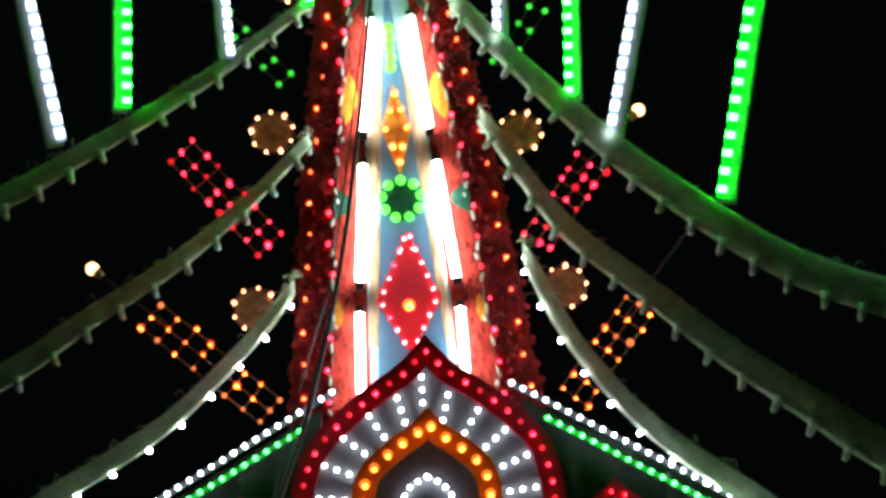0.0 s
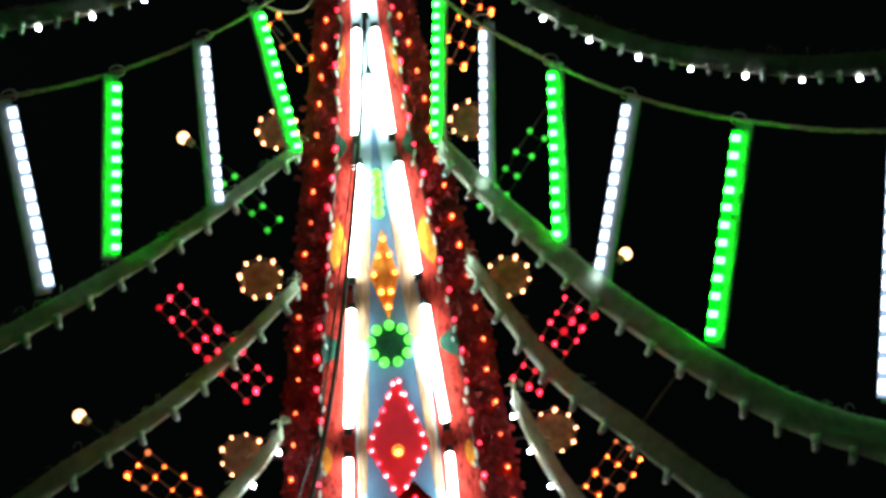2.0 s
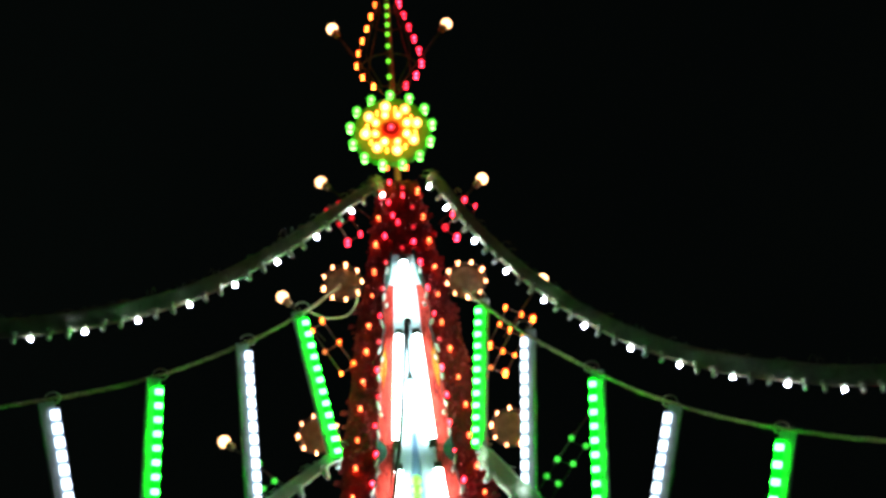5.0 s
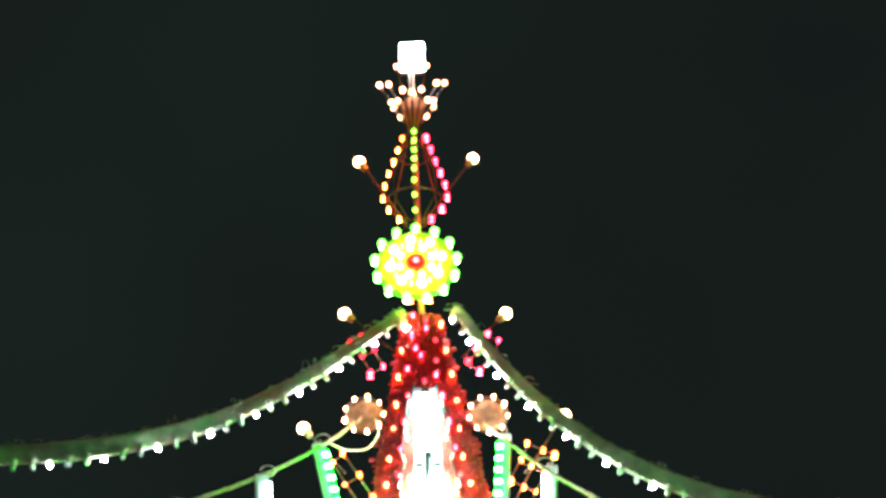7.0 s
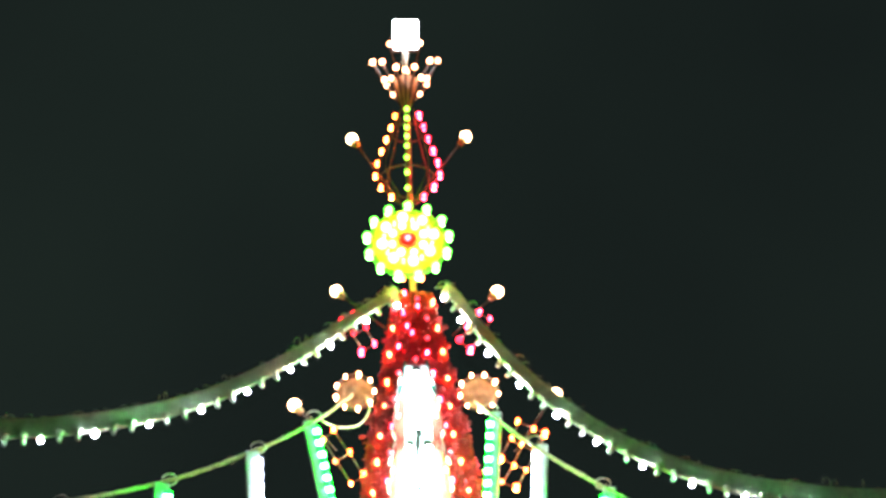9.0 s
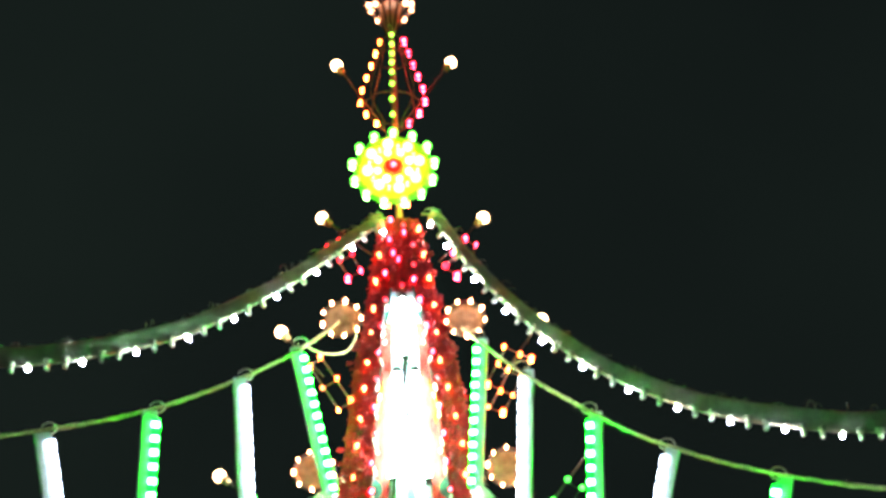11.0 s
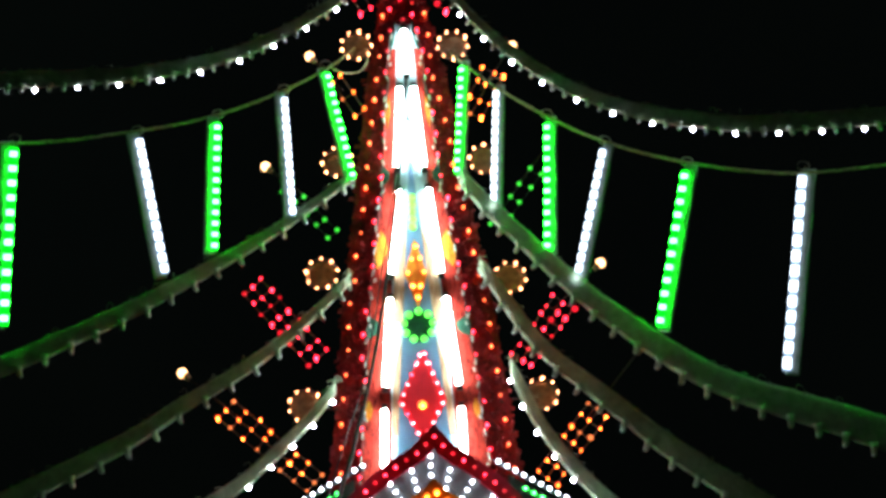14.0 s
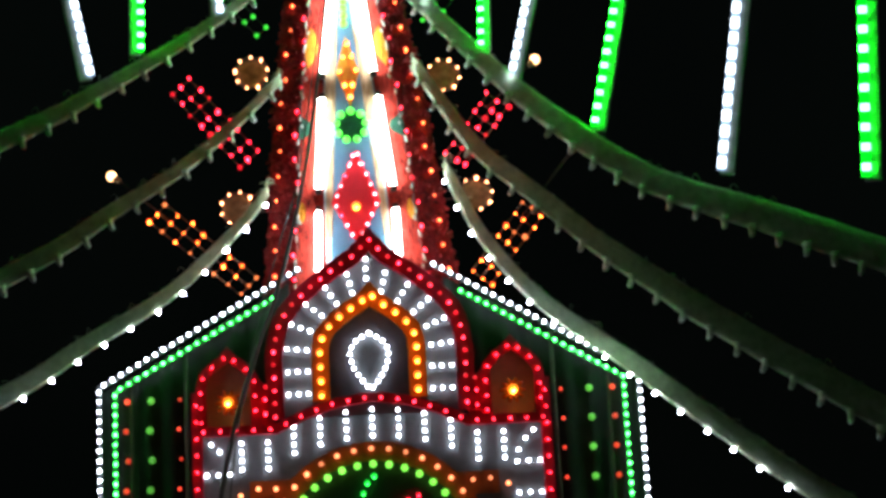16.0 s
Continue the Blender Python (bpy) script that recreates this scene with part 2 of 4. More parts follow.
def band(bm, line, width, y, depth, centre=None):
    """A board that follows the line (x, z) with the given width to both sides; no side of it crosses the centre."""
    left, right = [], []
    n = len(line)
    for i, (x, z) in enumerate(line):
        dirs = [(Vector(line[k + 1]) - Vector(line[k])).normalized() for k in (i - 1, i) if 0 <= k < n - 1]
        d = sum(dirs, Vector((0, 0))).normalized()
        reach = width / 2 / max(d.dot(dirs[0]), 0.6)
        for side, k in ((left, -reach), (right, reach)):
            a, b = x + d.y * k, z - d.x * k
            if centre is not None and abs(x - centre) > 1e-4 and (x - centre) * (a - centre) < 0:
                a, b = centre, z + (b - z) * (x - centre) / (x - a)
            side.append((a, b))
    for i in range(n - 1):
        plate(bm, [left[i], right[i], right[i + 1], left[i + 1]], y, depth)
    bmesh.ops.remove_doubles(bm, verts=bm.verts[:], dist=1e-5)
    return bm


def curve_points(points, n, closed=False):
    """A smooth line through points, n steps a span."""
    v = [Vector(p) for p in points]
    out = []
    for i in range(len(v) - 1):
        p0, p1, p2, p3 = v[max(i - 1, 0)], v[i], v[i + 1], v[min(i + 2, len(v) - 1)]
        for k in range(n):
            t = k / n
            out.append(0.5 * (2 * p1 + (p2 - p0) * t + (2 * p0 - 5 * p1 + 4 * p2 - p3) * t * t + (3 * p1 - p0 - 3 * p2 + p3) * t ** 3))
    out.append(v[-1])
    return out


def along(points, step, start=0.0):
    """Places at even steps along a line."""
    out, need = [], start
    for a, b in zip(points, points[1:]):
        a, b = Vector(a), Vector(b)
        length = (b - a).length
        while need <= length:
            out.append(a + (b - a) * (need / length))
            need += step
        need -= length
    return out


LAMPS = {}


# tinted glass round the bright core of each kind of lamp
# the core's light inside the glass is given to it as a dim glow
GLASS_GLOW = {core: glow(name, colour, power, 0.4) for core, name, colour, power in (
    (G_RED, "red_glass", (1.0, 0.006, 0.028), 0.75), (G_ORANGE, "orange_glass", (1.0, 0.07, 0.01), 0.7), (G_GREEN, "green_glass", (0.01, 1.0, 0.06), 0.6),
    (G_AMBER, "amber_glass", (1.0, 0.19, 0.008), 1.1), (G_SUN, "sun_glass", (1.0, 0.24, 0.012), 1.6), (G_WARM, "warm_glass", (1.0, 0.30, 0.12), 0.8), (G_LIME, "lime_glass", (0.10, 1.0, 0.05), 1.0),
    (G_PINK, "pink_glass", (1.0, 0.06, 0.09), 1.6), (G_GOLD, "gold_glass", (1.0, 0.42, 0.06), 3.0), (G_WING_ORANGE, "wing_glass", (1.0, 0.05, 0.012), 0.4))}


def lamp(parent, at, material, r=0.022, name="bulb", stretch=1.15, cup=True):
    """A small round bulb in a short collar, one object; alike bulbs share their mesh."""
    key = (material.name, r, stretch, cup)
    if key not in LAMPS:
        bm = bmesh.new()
        glass = material in GLASS_GLOW
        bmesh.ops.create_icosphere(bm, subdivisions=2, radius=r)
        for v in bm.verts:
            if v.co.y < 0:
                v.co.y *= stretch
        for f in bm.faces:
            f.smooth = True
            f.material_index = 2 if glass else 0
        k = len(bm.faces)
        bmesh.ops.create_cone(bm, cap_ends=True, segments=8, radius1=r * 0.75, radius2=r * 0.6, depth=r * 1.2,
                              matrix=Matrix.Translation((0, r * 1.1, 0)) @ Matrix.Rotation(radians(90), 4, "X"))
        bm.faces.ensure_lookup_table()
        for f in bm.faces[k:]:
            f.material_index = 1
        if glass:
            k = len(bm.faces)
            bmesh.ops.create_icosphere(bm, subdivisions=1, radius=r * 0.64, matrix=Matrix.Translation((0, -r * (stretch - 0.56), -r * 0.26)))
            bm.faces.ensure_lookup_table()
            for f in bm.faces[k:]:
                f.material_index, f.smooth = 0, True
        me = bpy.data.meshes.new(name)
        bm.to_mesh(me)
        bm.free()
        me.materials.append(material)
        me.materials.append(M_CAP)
        me.materials.append(GLASS_GLOW.get(material, M_CAP))
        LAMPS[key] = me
    ob = new(name, LAMPS[key])
    ob.parent = parent
    ob.location = Vector(at) - base(parent)
    return ob


def local(parent, bm):
    """Moves a bmesh in world places into its parent's frame."""
    bm.transform(Matrix.Translation(-base(parent)))
    return bm


def axis(z):
    """The tower leans a little."""
    return 0.03 - 0.0225 * (z - 5.2)


def ladder(table, z):
    for (z0, w0), (z1, w1) in zip(table, table[1:]):
        if z <= z1:
            return w0 + (w1 - w0) * (z - z0) / (z1 - z0)
    return table[-1][1]


# ---- ground ----
bm = bmesh.new()
bmesh.ops.create_grid(bm, x_segments=60, y_segments=60, size=1)
for v in bm.verts:
    v.co.x, v.co.y = (math.copysign(abs(c) ** 3 * 1500, c) for c in (v.co.x, v.co.y))
    v.co.z = GROUND + 0.03 * noise.noise(v.co * 0.4) if v.co.length < 60 else GROUND
tagged(link("ground", bm, M_GROUND), "trodden dark earth ground under the light tower", "ground", kind="structure")


# ---- the tower ----
WING = [(GROUND, 1.7), (4.3, 1.14), (6.4, 0.93), (8.0, 0.71), (9.6, 0.51), (10.15, 0.38), (11.35, 0.19)]
PANEL = [(GROUND, 1.2), (4.3, 0.765), (5.3, 0.70), (6.5, 0.585), (8.0, 0.385), (8.55, 0.335), (9.9, 0.215), (10.45, 0.12)]

tower = thing("light_tower", (axis(GROUND), 0.3, GROUND), "tall red and blue tower covered with tube lights and coloured bulbs", "light tower")

# posts of the frame behind the cloth
for sx in (-1, 1):
    for y, k in ((0.22, 0.93), (0.75, 0.8)):
        bm = bmesh.new()
        steps = [GROUND, 4.3, 8.0, 11.3]
        for a, b in zip(steps, steps[1:]):
            rod(bm, (axis(a) + sx * ladder(WING, a) * k, y, a), (axis(b) + sx * ladder(WING, b) * k, y + 0.0, b), 0.04, 0.035)
        part("post", local(tower, bm), M_BAMBOO, tower, smooth=True)
for z in (1.0, 2.6, 4.2, 5.4, 6.6, 7.8, 9.0, 10.2):
    w = ladder(WING, z) * 0.9
    bm = rod(bmesh.new(), (axis(z) - w, 0.22, z), (axis(z) + w, 0.22, z), 0.025)
    part("crossbar", local(tower, bm), M_BAMBOO, tower, smooth=True)
bm = rod(bmesh.new(), (axis(9.5), 0.25, 9.5), (axis(14.5), 0.0, 14.5), 0.04, 0.028)
part("mast", local(tower, bm), M_BAMBOO, tower, smooth=True)

# red cloth at both sides, with a scalloped outer hem
for sx in (-1, 1):
    bm = bmesh.new()
    rows = []
    z, n = GROUND, 0
    while z < 11.3:
        w = ladder(WING, z) + 0.015 * abs(math.sin(z * math.pi / 0.29)) + 0.02 * noise.noise(Vector((z * 6, sx * 4, 0)))
        inner = ladder(PANEL, z) * 0.86 if z < 10.4 else 0.0
        ring = []
        for k in range(9):
            u = inner + (w - inner) * k / 8
            fold = 0.022 * math.sin(k * 2.1 + z * 3.0) + 0.02 * noise.noise(Vector((u * 6, z * 4, sx)))
            ring.append(bm.verts.new((axis(z) + sx * u, 0.06 + 0.05 * k / 8 + fold, z)))
        rows.append(ring)
        z += 0.06
    for a, b in zip(rows, rows[1:]):
        for k in range(8):
            bm.faces.new((a[k], a[k + 1], b[k + 1], b[k]))
    bmesh.ops.recalc_face_normals(bm, faces=bm.faces[:])
    bmesh.ops.solidify(bm, geom=bm.faces[:], thickness=0.012)
    part("side_cloth", local(tower, bm), M_RED_CLOTH, tower, "dark red folded cloth with a ragged hem", smooth=True)
    # small frills sewn all over the cloth
    rng = random.Random(40 + sx)
    bm = bmesh.new()
    for k in range(1500):
        z = rng.uniform(3.6, 11.15)
        w = ladder(WING, z)
        inner = ladder(PANEL, z) if z < 10.4 else 0.0
        x = axis(z) + sx * rng.uniform(inner + 0.01, w + 0.02)
        size, turn = rng.uniform(0.035, 0.085), rng.uniform(-1.2, 1.2)
        out = rng.uniform(0.015, 0.05)
        d = Vector((math.sin(turn), 0, -math.cos(turn))) * size
        e = Vector((math.cos(turn), 0, math.sin(turn))) * size * 0.45
        p = Vector((x, 0.045, z))
        v = [bm.verts.new(q) for q in (p - e * 0.5, p + e * 0.5, p + d * 0.6 + e + Vector((0, -out, 0)), p + d * 1.05 + Vector((0, -out * 0.7, 0)), p + d * 0.6 - e + Vector((0, -out * 0.5, 0)))]
        bm.faces.new(v)
    tagged(part("frill", local(tower, bm), M_FRILL, tower, "small red and brown cloth frills"), kind="stuff")

# the middle boards, tier by tier
TIERS = [(3.9, 5.19), (5.19, 6.64), (6.64, 8.09), (8.09, 9.47), (9.47, 10.36)]
for z0, z1 in TIERS:
    o = [(axis(z0) - ladder(PANEL, z0), z0 + 0.001), (axis(z0) + ladder(PANEL, z0), z0 + 0.001),
         (axis(z1) + ladder(PANEL, z1), z1 - 0.001), (axis(z1) - ladder(PANEL, z1), z1 - 0.001)]
    part("middle_board", local(tower, plate(bmesh.new(), o, 0.02, 0.03)), M_PALE_PANEL if z0 < 9.5 else M_GREEN_PRINT, tower, "pale painted board")


def leaf(z0, z1, f0, f1, sx, y, material, name, bulge=0.06, label="", lens=False):
    """A board between two shares of the panel's half width, with a bulging, slightly ragged outer edge."""
    o = []
    n = 9
    for k in range(n + 1):
        z = z0 + (z1 - z0) * k / n
        w = ladder(PANEL, z)
        swell = bulge * math.sin(math.pi * k / n) + 0.012 * noise.noise(Vector((z * 7, sx * 3, f1)))
        o.append((axis(z) + sx * (w * f1 + swell - 0.03), z))
    for k in range(n, -1, -1):
        z = z0 + (z1 - z0) * k / n
        f = f1 - 0.06 + (f0 - f1 + 0.06) * math.sin(math.pi * k / n) ** 0.8 if lens else f0
        o.append((axis(z) + sx * ladder(PANEL, z) * f, z))
    return part(name, local(tower, plate(bmesh.new(), o, y, 0.012)), material, tower, label)


# printed borders outside the tubes: red flames with yellow and green leaves at the joints
for sx in (-1, 1):
    for z0, z1 in ((3.9, 5.14), (5.14, 6.12), (6.12, 8.14), (8.14, 9.52), (9.52, 10.0)):
        leaf(z0, z1, 0.55, 1.0, sx, 0.004, M_RED_PRINT, "flame_print", 0.05)
    leaf(4.94, 5.2, 0.86, 0.98, sx, -0.002, M_YELLOW_PRINT, "leaf_print", 0.03, lens=True)
    for z0, z1, inner in ((6.90, 7.44, 0.70), (8.86, 9.34, 0.80)):
        leaf(z0, z1, inner, 0.98, sx, -0.002, M_YELLOW_PRINT, "leaf_print", 0.045, lens=True)
    for z0, z1 in ((6.0, 6.26), (8.04, 8.30), (9.95, 10.4)):
        leaf(z0, z1, 0.74, 1.03, sx, -0.008, M_GREEN_PRINT, "leaf_print", 0.04, lens=True)

# the long blue wedge up the middle
def blue_half(z):
    return 0.015 + (8.35 - z) * 0.083


o = [(axis(z) - blue_half(z), z) for z in (3.9, 5.2, 6.66, 8.35)] + [(axis(z) + blue_half(z), z) for z in (8.35, 6.66, 5.2, 3.9)]
part("blue_wedge", local(tower, plate(bmesh.new(), o, 0.01, 0.008)), M_BLUE_PANEL, tower, "blue-grey painted wedge")
# tan grained boards beside it where the tubes end
for z0, z1, tip in ((4.75, 5.55, 6.0), (6.2, 6.95, 7.5), (7.8, 8.3, 8.7)):
    for sx in (-1, 1):
        o = [(axis(z0) + sx * (blue_half(z0) + 0.001), z0), (axis(z0) + sx * (ladder(PANEL, z0) * 0.54), z0), (axis(z1) + sx * (ladder(PANEL, z1) * 0.50), z1),
             (axis(tip) + sx * (max(blue_half(tip), 0.0) + 0.003), tip)]
        part("tan_wedge", local(tower, plate(bmesh.new(), o, 0.006, 0.01)), M_TAN_PANEL if z0 < 7.5 else M_PALE_PANEL, tower)


def tube_light(z0, z1, x0, x1, wide=0.135):
    """A tube in its white batten, with black holders."""
    a, b = Vector((x0, -0.075, z0)), Vector((x1, -0.075, z1))
    turn = (b - a).to_track_quat("Z", "Y").to_matrix().to_4x4()
    mid = Matrix.Translation((a + b) / 2) @ turn
    length = (b - a).length
    bm = block(bmesh.new(), Matrix.Translation((a + b) / 2 + Vector((0, 0.04, 0))) @ turn, (wide, 0.025, length * 0.99), 0.008)
    batten = part("batten", local(tower, bm), M_BATTEN, tower)
    bm = bmesh.new()
    # about twice a real tube's radius: its glare is put into the size
    bmesh.ops.create_cone(bm, cap_ends=True, segments=16, radius1=0.038, radius2=0.038, depth=length - 0.05, matrix=mid)
    part("tube", local(tower, bm), G_TUBE, batten, "lit white fluorescent tube", smooth=True)
    for e, k in ((a, 1), (b, -1)):
        bm = block(bmesh.new(), Matrix.Translation(e + (b - a).normalized() * 0.0) @ turn, (0.075, 0.075, 0.075), 0.01)
        part("holder", local(tower, bm), M_CAP, batten)


for z0, z1, l0, r0, l1, r1 in ((3.9, 5.09, -0.46, 0.53, -0.43, 0.50), (5.315, 6.51, -0.418, 0.487, -0.335, 0.352), (6.775, 7.97, -0.318, 0.31, -0.203, 0.178),
                               (8.22, 9.41, -0.215, 0.135, -0.155, 0.022)):
    tube_light(z0, z1, l0, l1)
    tube_light(z0, z1, r0, r1)
tube_light(9.55, 10.25, -0.062, -0.082, 0.085)

# ornaments on the middle boards
cx = axis(5.2)
bm = plate(bmesh.new(), [(cx, 4.66), (cx + 0.30, 5.18), (cx + 0.02, 5.83), (cx - 0.30, 5.18)], -0.012, 0.018)
orn = part("red_diamond", local(tower, bm), M_RED_GLOSS, tower, "glossy red diamond edged with small lamps")
edge = [(cx, 0, 4.66), (cx + 0.28, 0, 5.18), (cx + 0.02, 0, 5.83), (cx - 0.28, 0, 5.18), (cx, 0, 4.66)]
for p in along(edge, 0.137):
    lamp(orn, (p.x + (cx - p.x) * 0.06, -0.03, p.z), G_RED if noise.noise(p * 9) > 0.35 else G_PINK, 0.027)
lamp(orn, (cx, -0.04, 5.115), G_AMBER, 0.06)
lamp(orn, (cx - 0.05, -0.03, 5.66), G_PINK, 0.025)
lamp(orn, (cx + 0.06, -0.03, 5.66), G_PINK, 0.025)
cx = axis(6.14)
bm = bmesh.new()
bmesh.ops.create_cone(bm, cap_ends=True, segments=32, radius1=0.20, radius2=0.20, depth=0.02, matrix=Matrix.Translation((cx, 0.002, 6.14)) @ Matrix.Rotation(radians(90), 4, "X"))
orn = part("green_ring", local(tower, bm), M_GREEN_PRINT, tower, "green round board ringed by green lamps")
for k in range(9):
    a = 2 * math.pi * k / 9 + math.pi / 2
    lamp(orn, (cx + 0.185 * math.cos(a), -0.03, 6.14 + 0.185 * math.sin(a)), G_LEAF, 0.049, stretch=1.0)
cx = axis(6.87)
bm = plate(bmesh.new(), [(cx + 0.02, 6.38), (cx + 0.14, 6.83), (cx - 0.01, 7.30), (cx - 0.145, 6.83)], -0.012, 0.018)
orn = part("orange_diamond", local(tower, bm), M_YELLOW_PRINT, tower, "orange diamond studded with amber lamps")
for dx, z in ((0, 7.19), (-0.05, 7.02), (0.05, 7.03), (-0.1, 6.84), (0.1, 6.85), (-0.04, 6.66), (0.05, 6.66), (0.02, 6.51)):
    lamp(orn, (cx + dx, -0.035, z), G_AMBER, 0.042)
for k in range(5):
    lamp(tower, (axis(7.7) - 0.01 + 0.006 * (k % 2), -0.05, 7.45 + 0.098 * k), G_CHAIN, 0.056)

# lamps on the side cloths: an orange column on each, and red bulbs with clear drops along the printed border
COLUMN = [(4.2, 1.05), (5.3, 0.955), (6.55, 0.82), (7.45, 0.68), (8.63, 0.515), (9.55, 0.37), (10.4, 0.29), (11.2, 0.17)]
loose = random.Random(21)


def clear_drop(at, length, turn):
    """A long clear bulb on the string, hanging a little askew."""
    bm = bmesh.new()
    bmesh.ops.create_icosphere(bm, subdivisions=2, radius=1, matrix=Matrix.Diagonal((0.017, 0.015, length / 2, 1)))
    for v in bm.verts:
        if v.co.z > 0:
            v.co.x, v.co.y = v.co.x * (1 - 9 * v.co.z * (1 - v.co.z / length)), v.co.y * 0.7
    bm.transform(Matrix.Translation(at) @ Matrix.Rotation(turn, 4, "Y"))
    part("clear_bulb", local(tower, bm), M_SOCKET, tower, smooth=True)


for sx in (-1, 1):
    z = 4.3
    while z < 11.2:
        lamp(tower, (axis(z) + sx * (ladder(COLUMN, z) + loose.uniform(-0.02, 0.02)), 0.0, z + loose.uniform(-0.02, 0.02)), G_WING_ORANGE, loose.choice((0.022, 0.026, 0.03)))
        z += 0.31
    z = 4.2
    line = []
    while z < 10.35:
        line.append(Vector((axis(z) + sx * (ladder(PANEL, z) + 0.012 * math.sin(z * 17)), -0.02, z)))
        z += 0.1
    part("lamp_string", local(tower, sweep(bmesh.new(), line, lambda s: 0.006, 5)), M_CABLE, tower)
    for k, p in enumerate(line[::3]):
        lamp(tower, p + Vector((sx * loose.uniform(0.01, 0.05), -0.012, 0.05)), G_RED if loose.random() > 0.2 else G_DIM_RED, loose.choice((0.019, 0.023, 0.028)))
        clear_drop(p + Vector((sx * 0.012, -0.02, -0.05)), loose.uniform(0.09, 0.14), loose.uniform(-0.35, 0.35))
        if k % 2:
            clear_drop(p + Vector((-sx * 0.01, -0.02, -0.15)), loose.uniform(0.05, 0.08), loose.uniform(-0.6, 0.6))
for k in range(11):
    z = 10.42 + k * 0.08
    lamp(tower, (axis(z) + (0.24 - 0.14 * (z - 10.4)) * math.sin(k * 2.4) * 0.8, -0.02, z), G_RED if k % 3 else G_DIM_RED, 0.022)
for sx in (-1, 1):
    lamp(tower, (axis(11.4) + sx * 0.1, -0.02, 11.4), G_WING_ORANGE, 0.024)
# the short feed cable with its plug between the upper tubes
part("feed_cable", local(tower, rod(bmesh.new(), (-0.065, -0.09, 9.50), (-0.062, -0.10, 8.95), 0.014, 0.014, 8)), M_CABLE, tower, smooth=True)
bm = block(bmesh.new(), Matrix.Translation((-0.06, -0.10, 8.93)), (0.05, 0.03, 0.07), 0.008)
block(bm, Matrix.Translation((-0.09, -0.10, 8.90)) @ Matrix.Rotation(0.5, 4, "Y"), (0.02, 0.02, 0.08), 0.005)
block(bm, Matrix.Translation((-0.03, -0.10, 8.90)) @ Matrix.Rotation(-0.5, 4, "Y"), (0.02, 0.02, 0.08), 0.005)
part("plug", local(tower, bm), M_CAP, tower)


# ---- round ornament, onion and crown on the mast ----
dx, dz = -0.155, 11.815
disc = thing("light_disc", (dx, -0.1, dz), "round ornament of amber lamps ringed by lime lamps", "light ornament")
bm = bmesh.new()
bmesh.ops.create_cone(bm, cap_ends=True, segments=40, radius1=0.43, radius2=0.40, depth=0.04, matrix=Matrix.Translation((dx, -0.06, dz)) @ Matrix.Rotation(radians(90), 4, "X"))
part("back_board", local(disc, bm), M_LIME_BOARD, disc)
bm = bmesh.new()
for k in range(8):
    a = math.pi * k / 4 + 0.2
    m = Matrix.Translation((dx + 0.2 * math.cos(a), -0.09, dz + 0.2 * math.sin(a))) @ Matrix.Rotation(-a, 4, "Y")
    bmesh.ops.create_icosphere(bm, subdivisions=2, radius=1, matrix=m @ Matrix.Diagonal((0.14, 0.02, 0.07, 1)))
part("petal_board", local(disc, bm), M_YELLOW_BOARD, disc, smooth=True)
for k in range(13):
    a = 2 * math.pi * k / 13 + math.pi / 2
    lamp(disc, (dx + 0.44 * math.cos(a), -0.11, dz + 0.44 * math.sin(a)), G_LIME, 0.048, stretch=1.0)
for k in range(8):
    a = math.pi * k / 4 + 0.2
    lamp(disc, (dx + 0.28 * math.cos(a), -0.13, dz + 0.28 * math.sin(a)), G_GOLD, 0.056, stretch=1.0)
    lamp(disc, (dx + 0.18 * math.cos(a + 0.15), -0.13, dz + 0.18 * math.sin(a + 0.15)), G_GOLD, 0.044, stretch=1.0)
    lamp(disc, (dx + 0.26 * math.cos(a + 0.39), -0.12, dz + 0.26 * math.sin(a + 0.39)), G_AMBER, 0.026)
bm = bmesh.new()
bmesh.ops.create_cone(bm, cap_ends=True, segments=24, radius1=0.105, radius2=0.085, depth=0.03, matrix=Matrix.Translation((dx, -0.12, dz)) @ Matrix.Rotation(radians(90), 4, "X"))
part("hub_board", local(disc, bm), M_RED_GLOSS, disc, "glossy red hub")
lamp(disc, (dx, -0.15, dz), G_RED, 0.045)

ONION = [(12.38, 0.10), (12.45, 0.17), (12.65, 0.325), (12.9, 0.31), (13.13, 0.235), (13.36, 0.165), (13.58, 0.10)]
onion = thing("onion_finial", (-0.15, 0, 12.36), "onion-shaped wire finial strung with orange, green and red bulbs", "finial")
for k in range(8):
    a = 2 * math.pi * k / 8
    line = curve_points([(-0.155 + r * math.sin(a), -r * math.cos(a), z) for z, r in ONION], 4)
    part("rib", local(onion, sweep(bmesh.new(), line, lambda s: 0.009, 6)), M_ROD, onion)
for a, m, r in ((0.0, G_CHAIN, 0.024), (-math.pi / 2, G_ORANGE, 0.026), (math.pi / 2, G_RED, 0.034)):
    line = curve_points([(-0.155 + w * math.sin(a), -w * math.cos(a), z) for z, w in ONION], 4)
    for p in along(line, 0.17, 0.08):
        lamp(onion, p + Vector((0.02 * math.sin(a), -0.03, 0)), m, r)
for z, r in ((12.65, 0.32), (13.3, 0.18)):
    line = [Vector((-0.155 + r * math.cos(k * math.pi / 12), r * math.sin(k * math.pi / 12), z)) for k in range(25)]
    part("hoop", local(onion, sweep(bmesh.new(), line, lambda s: 0.008, 6)), M_ROD, onion)

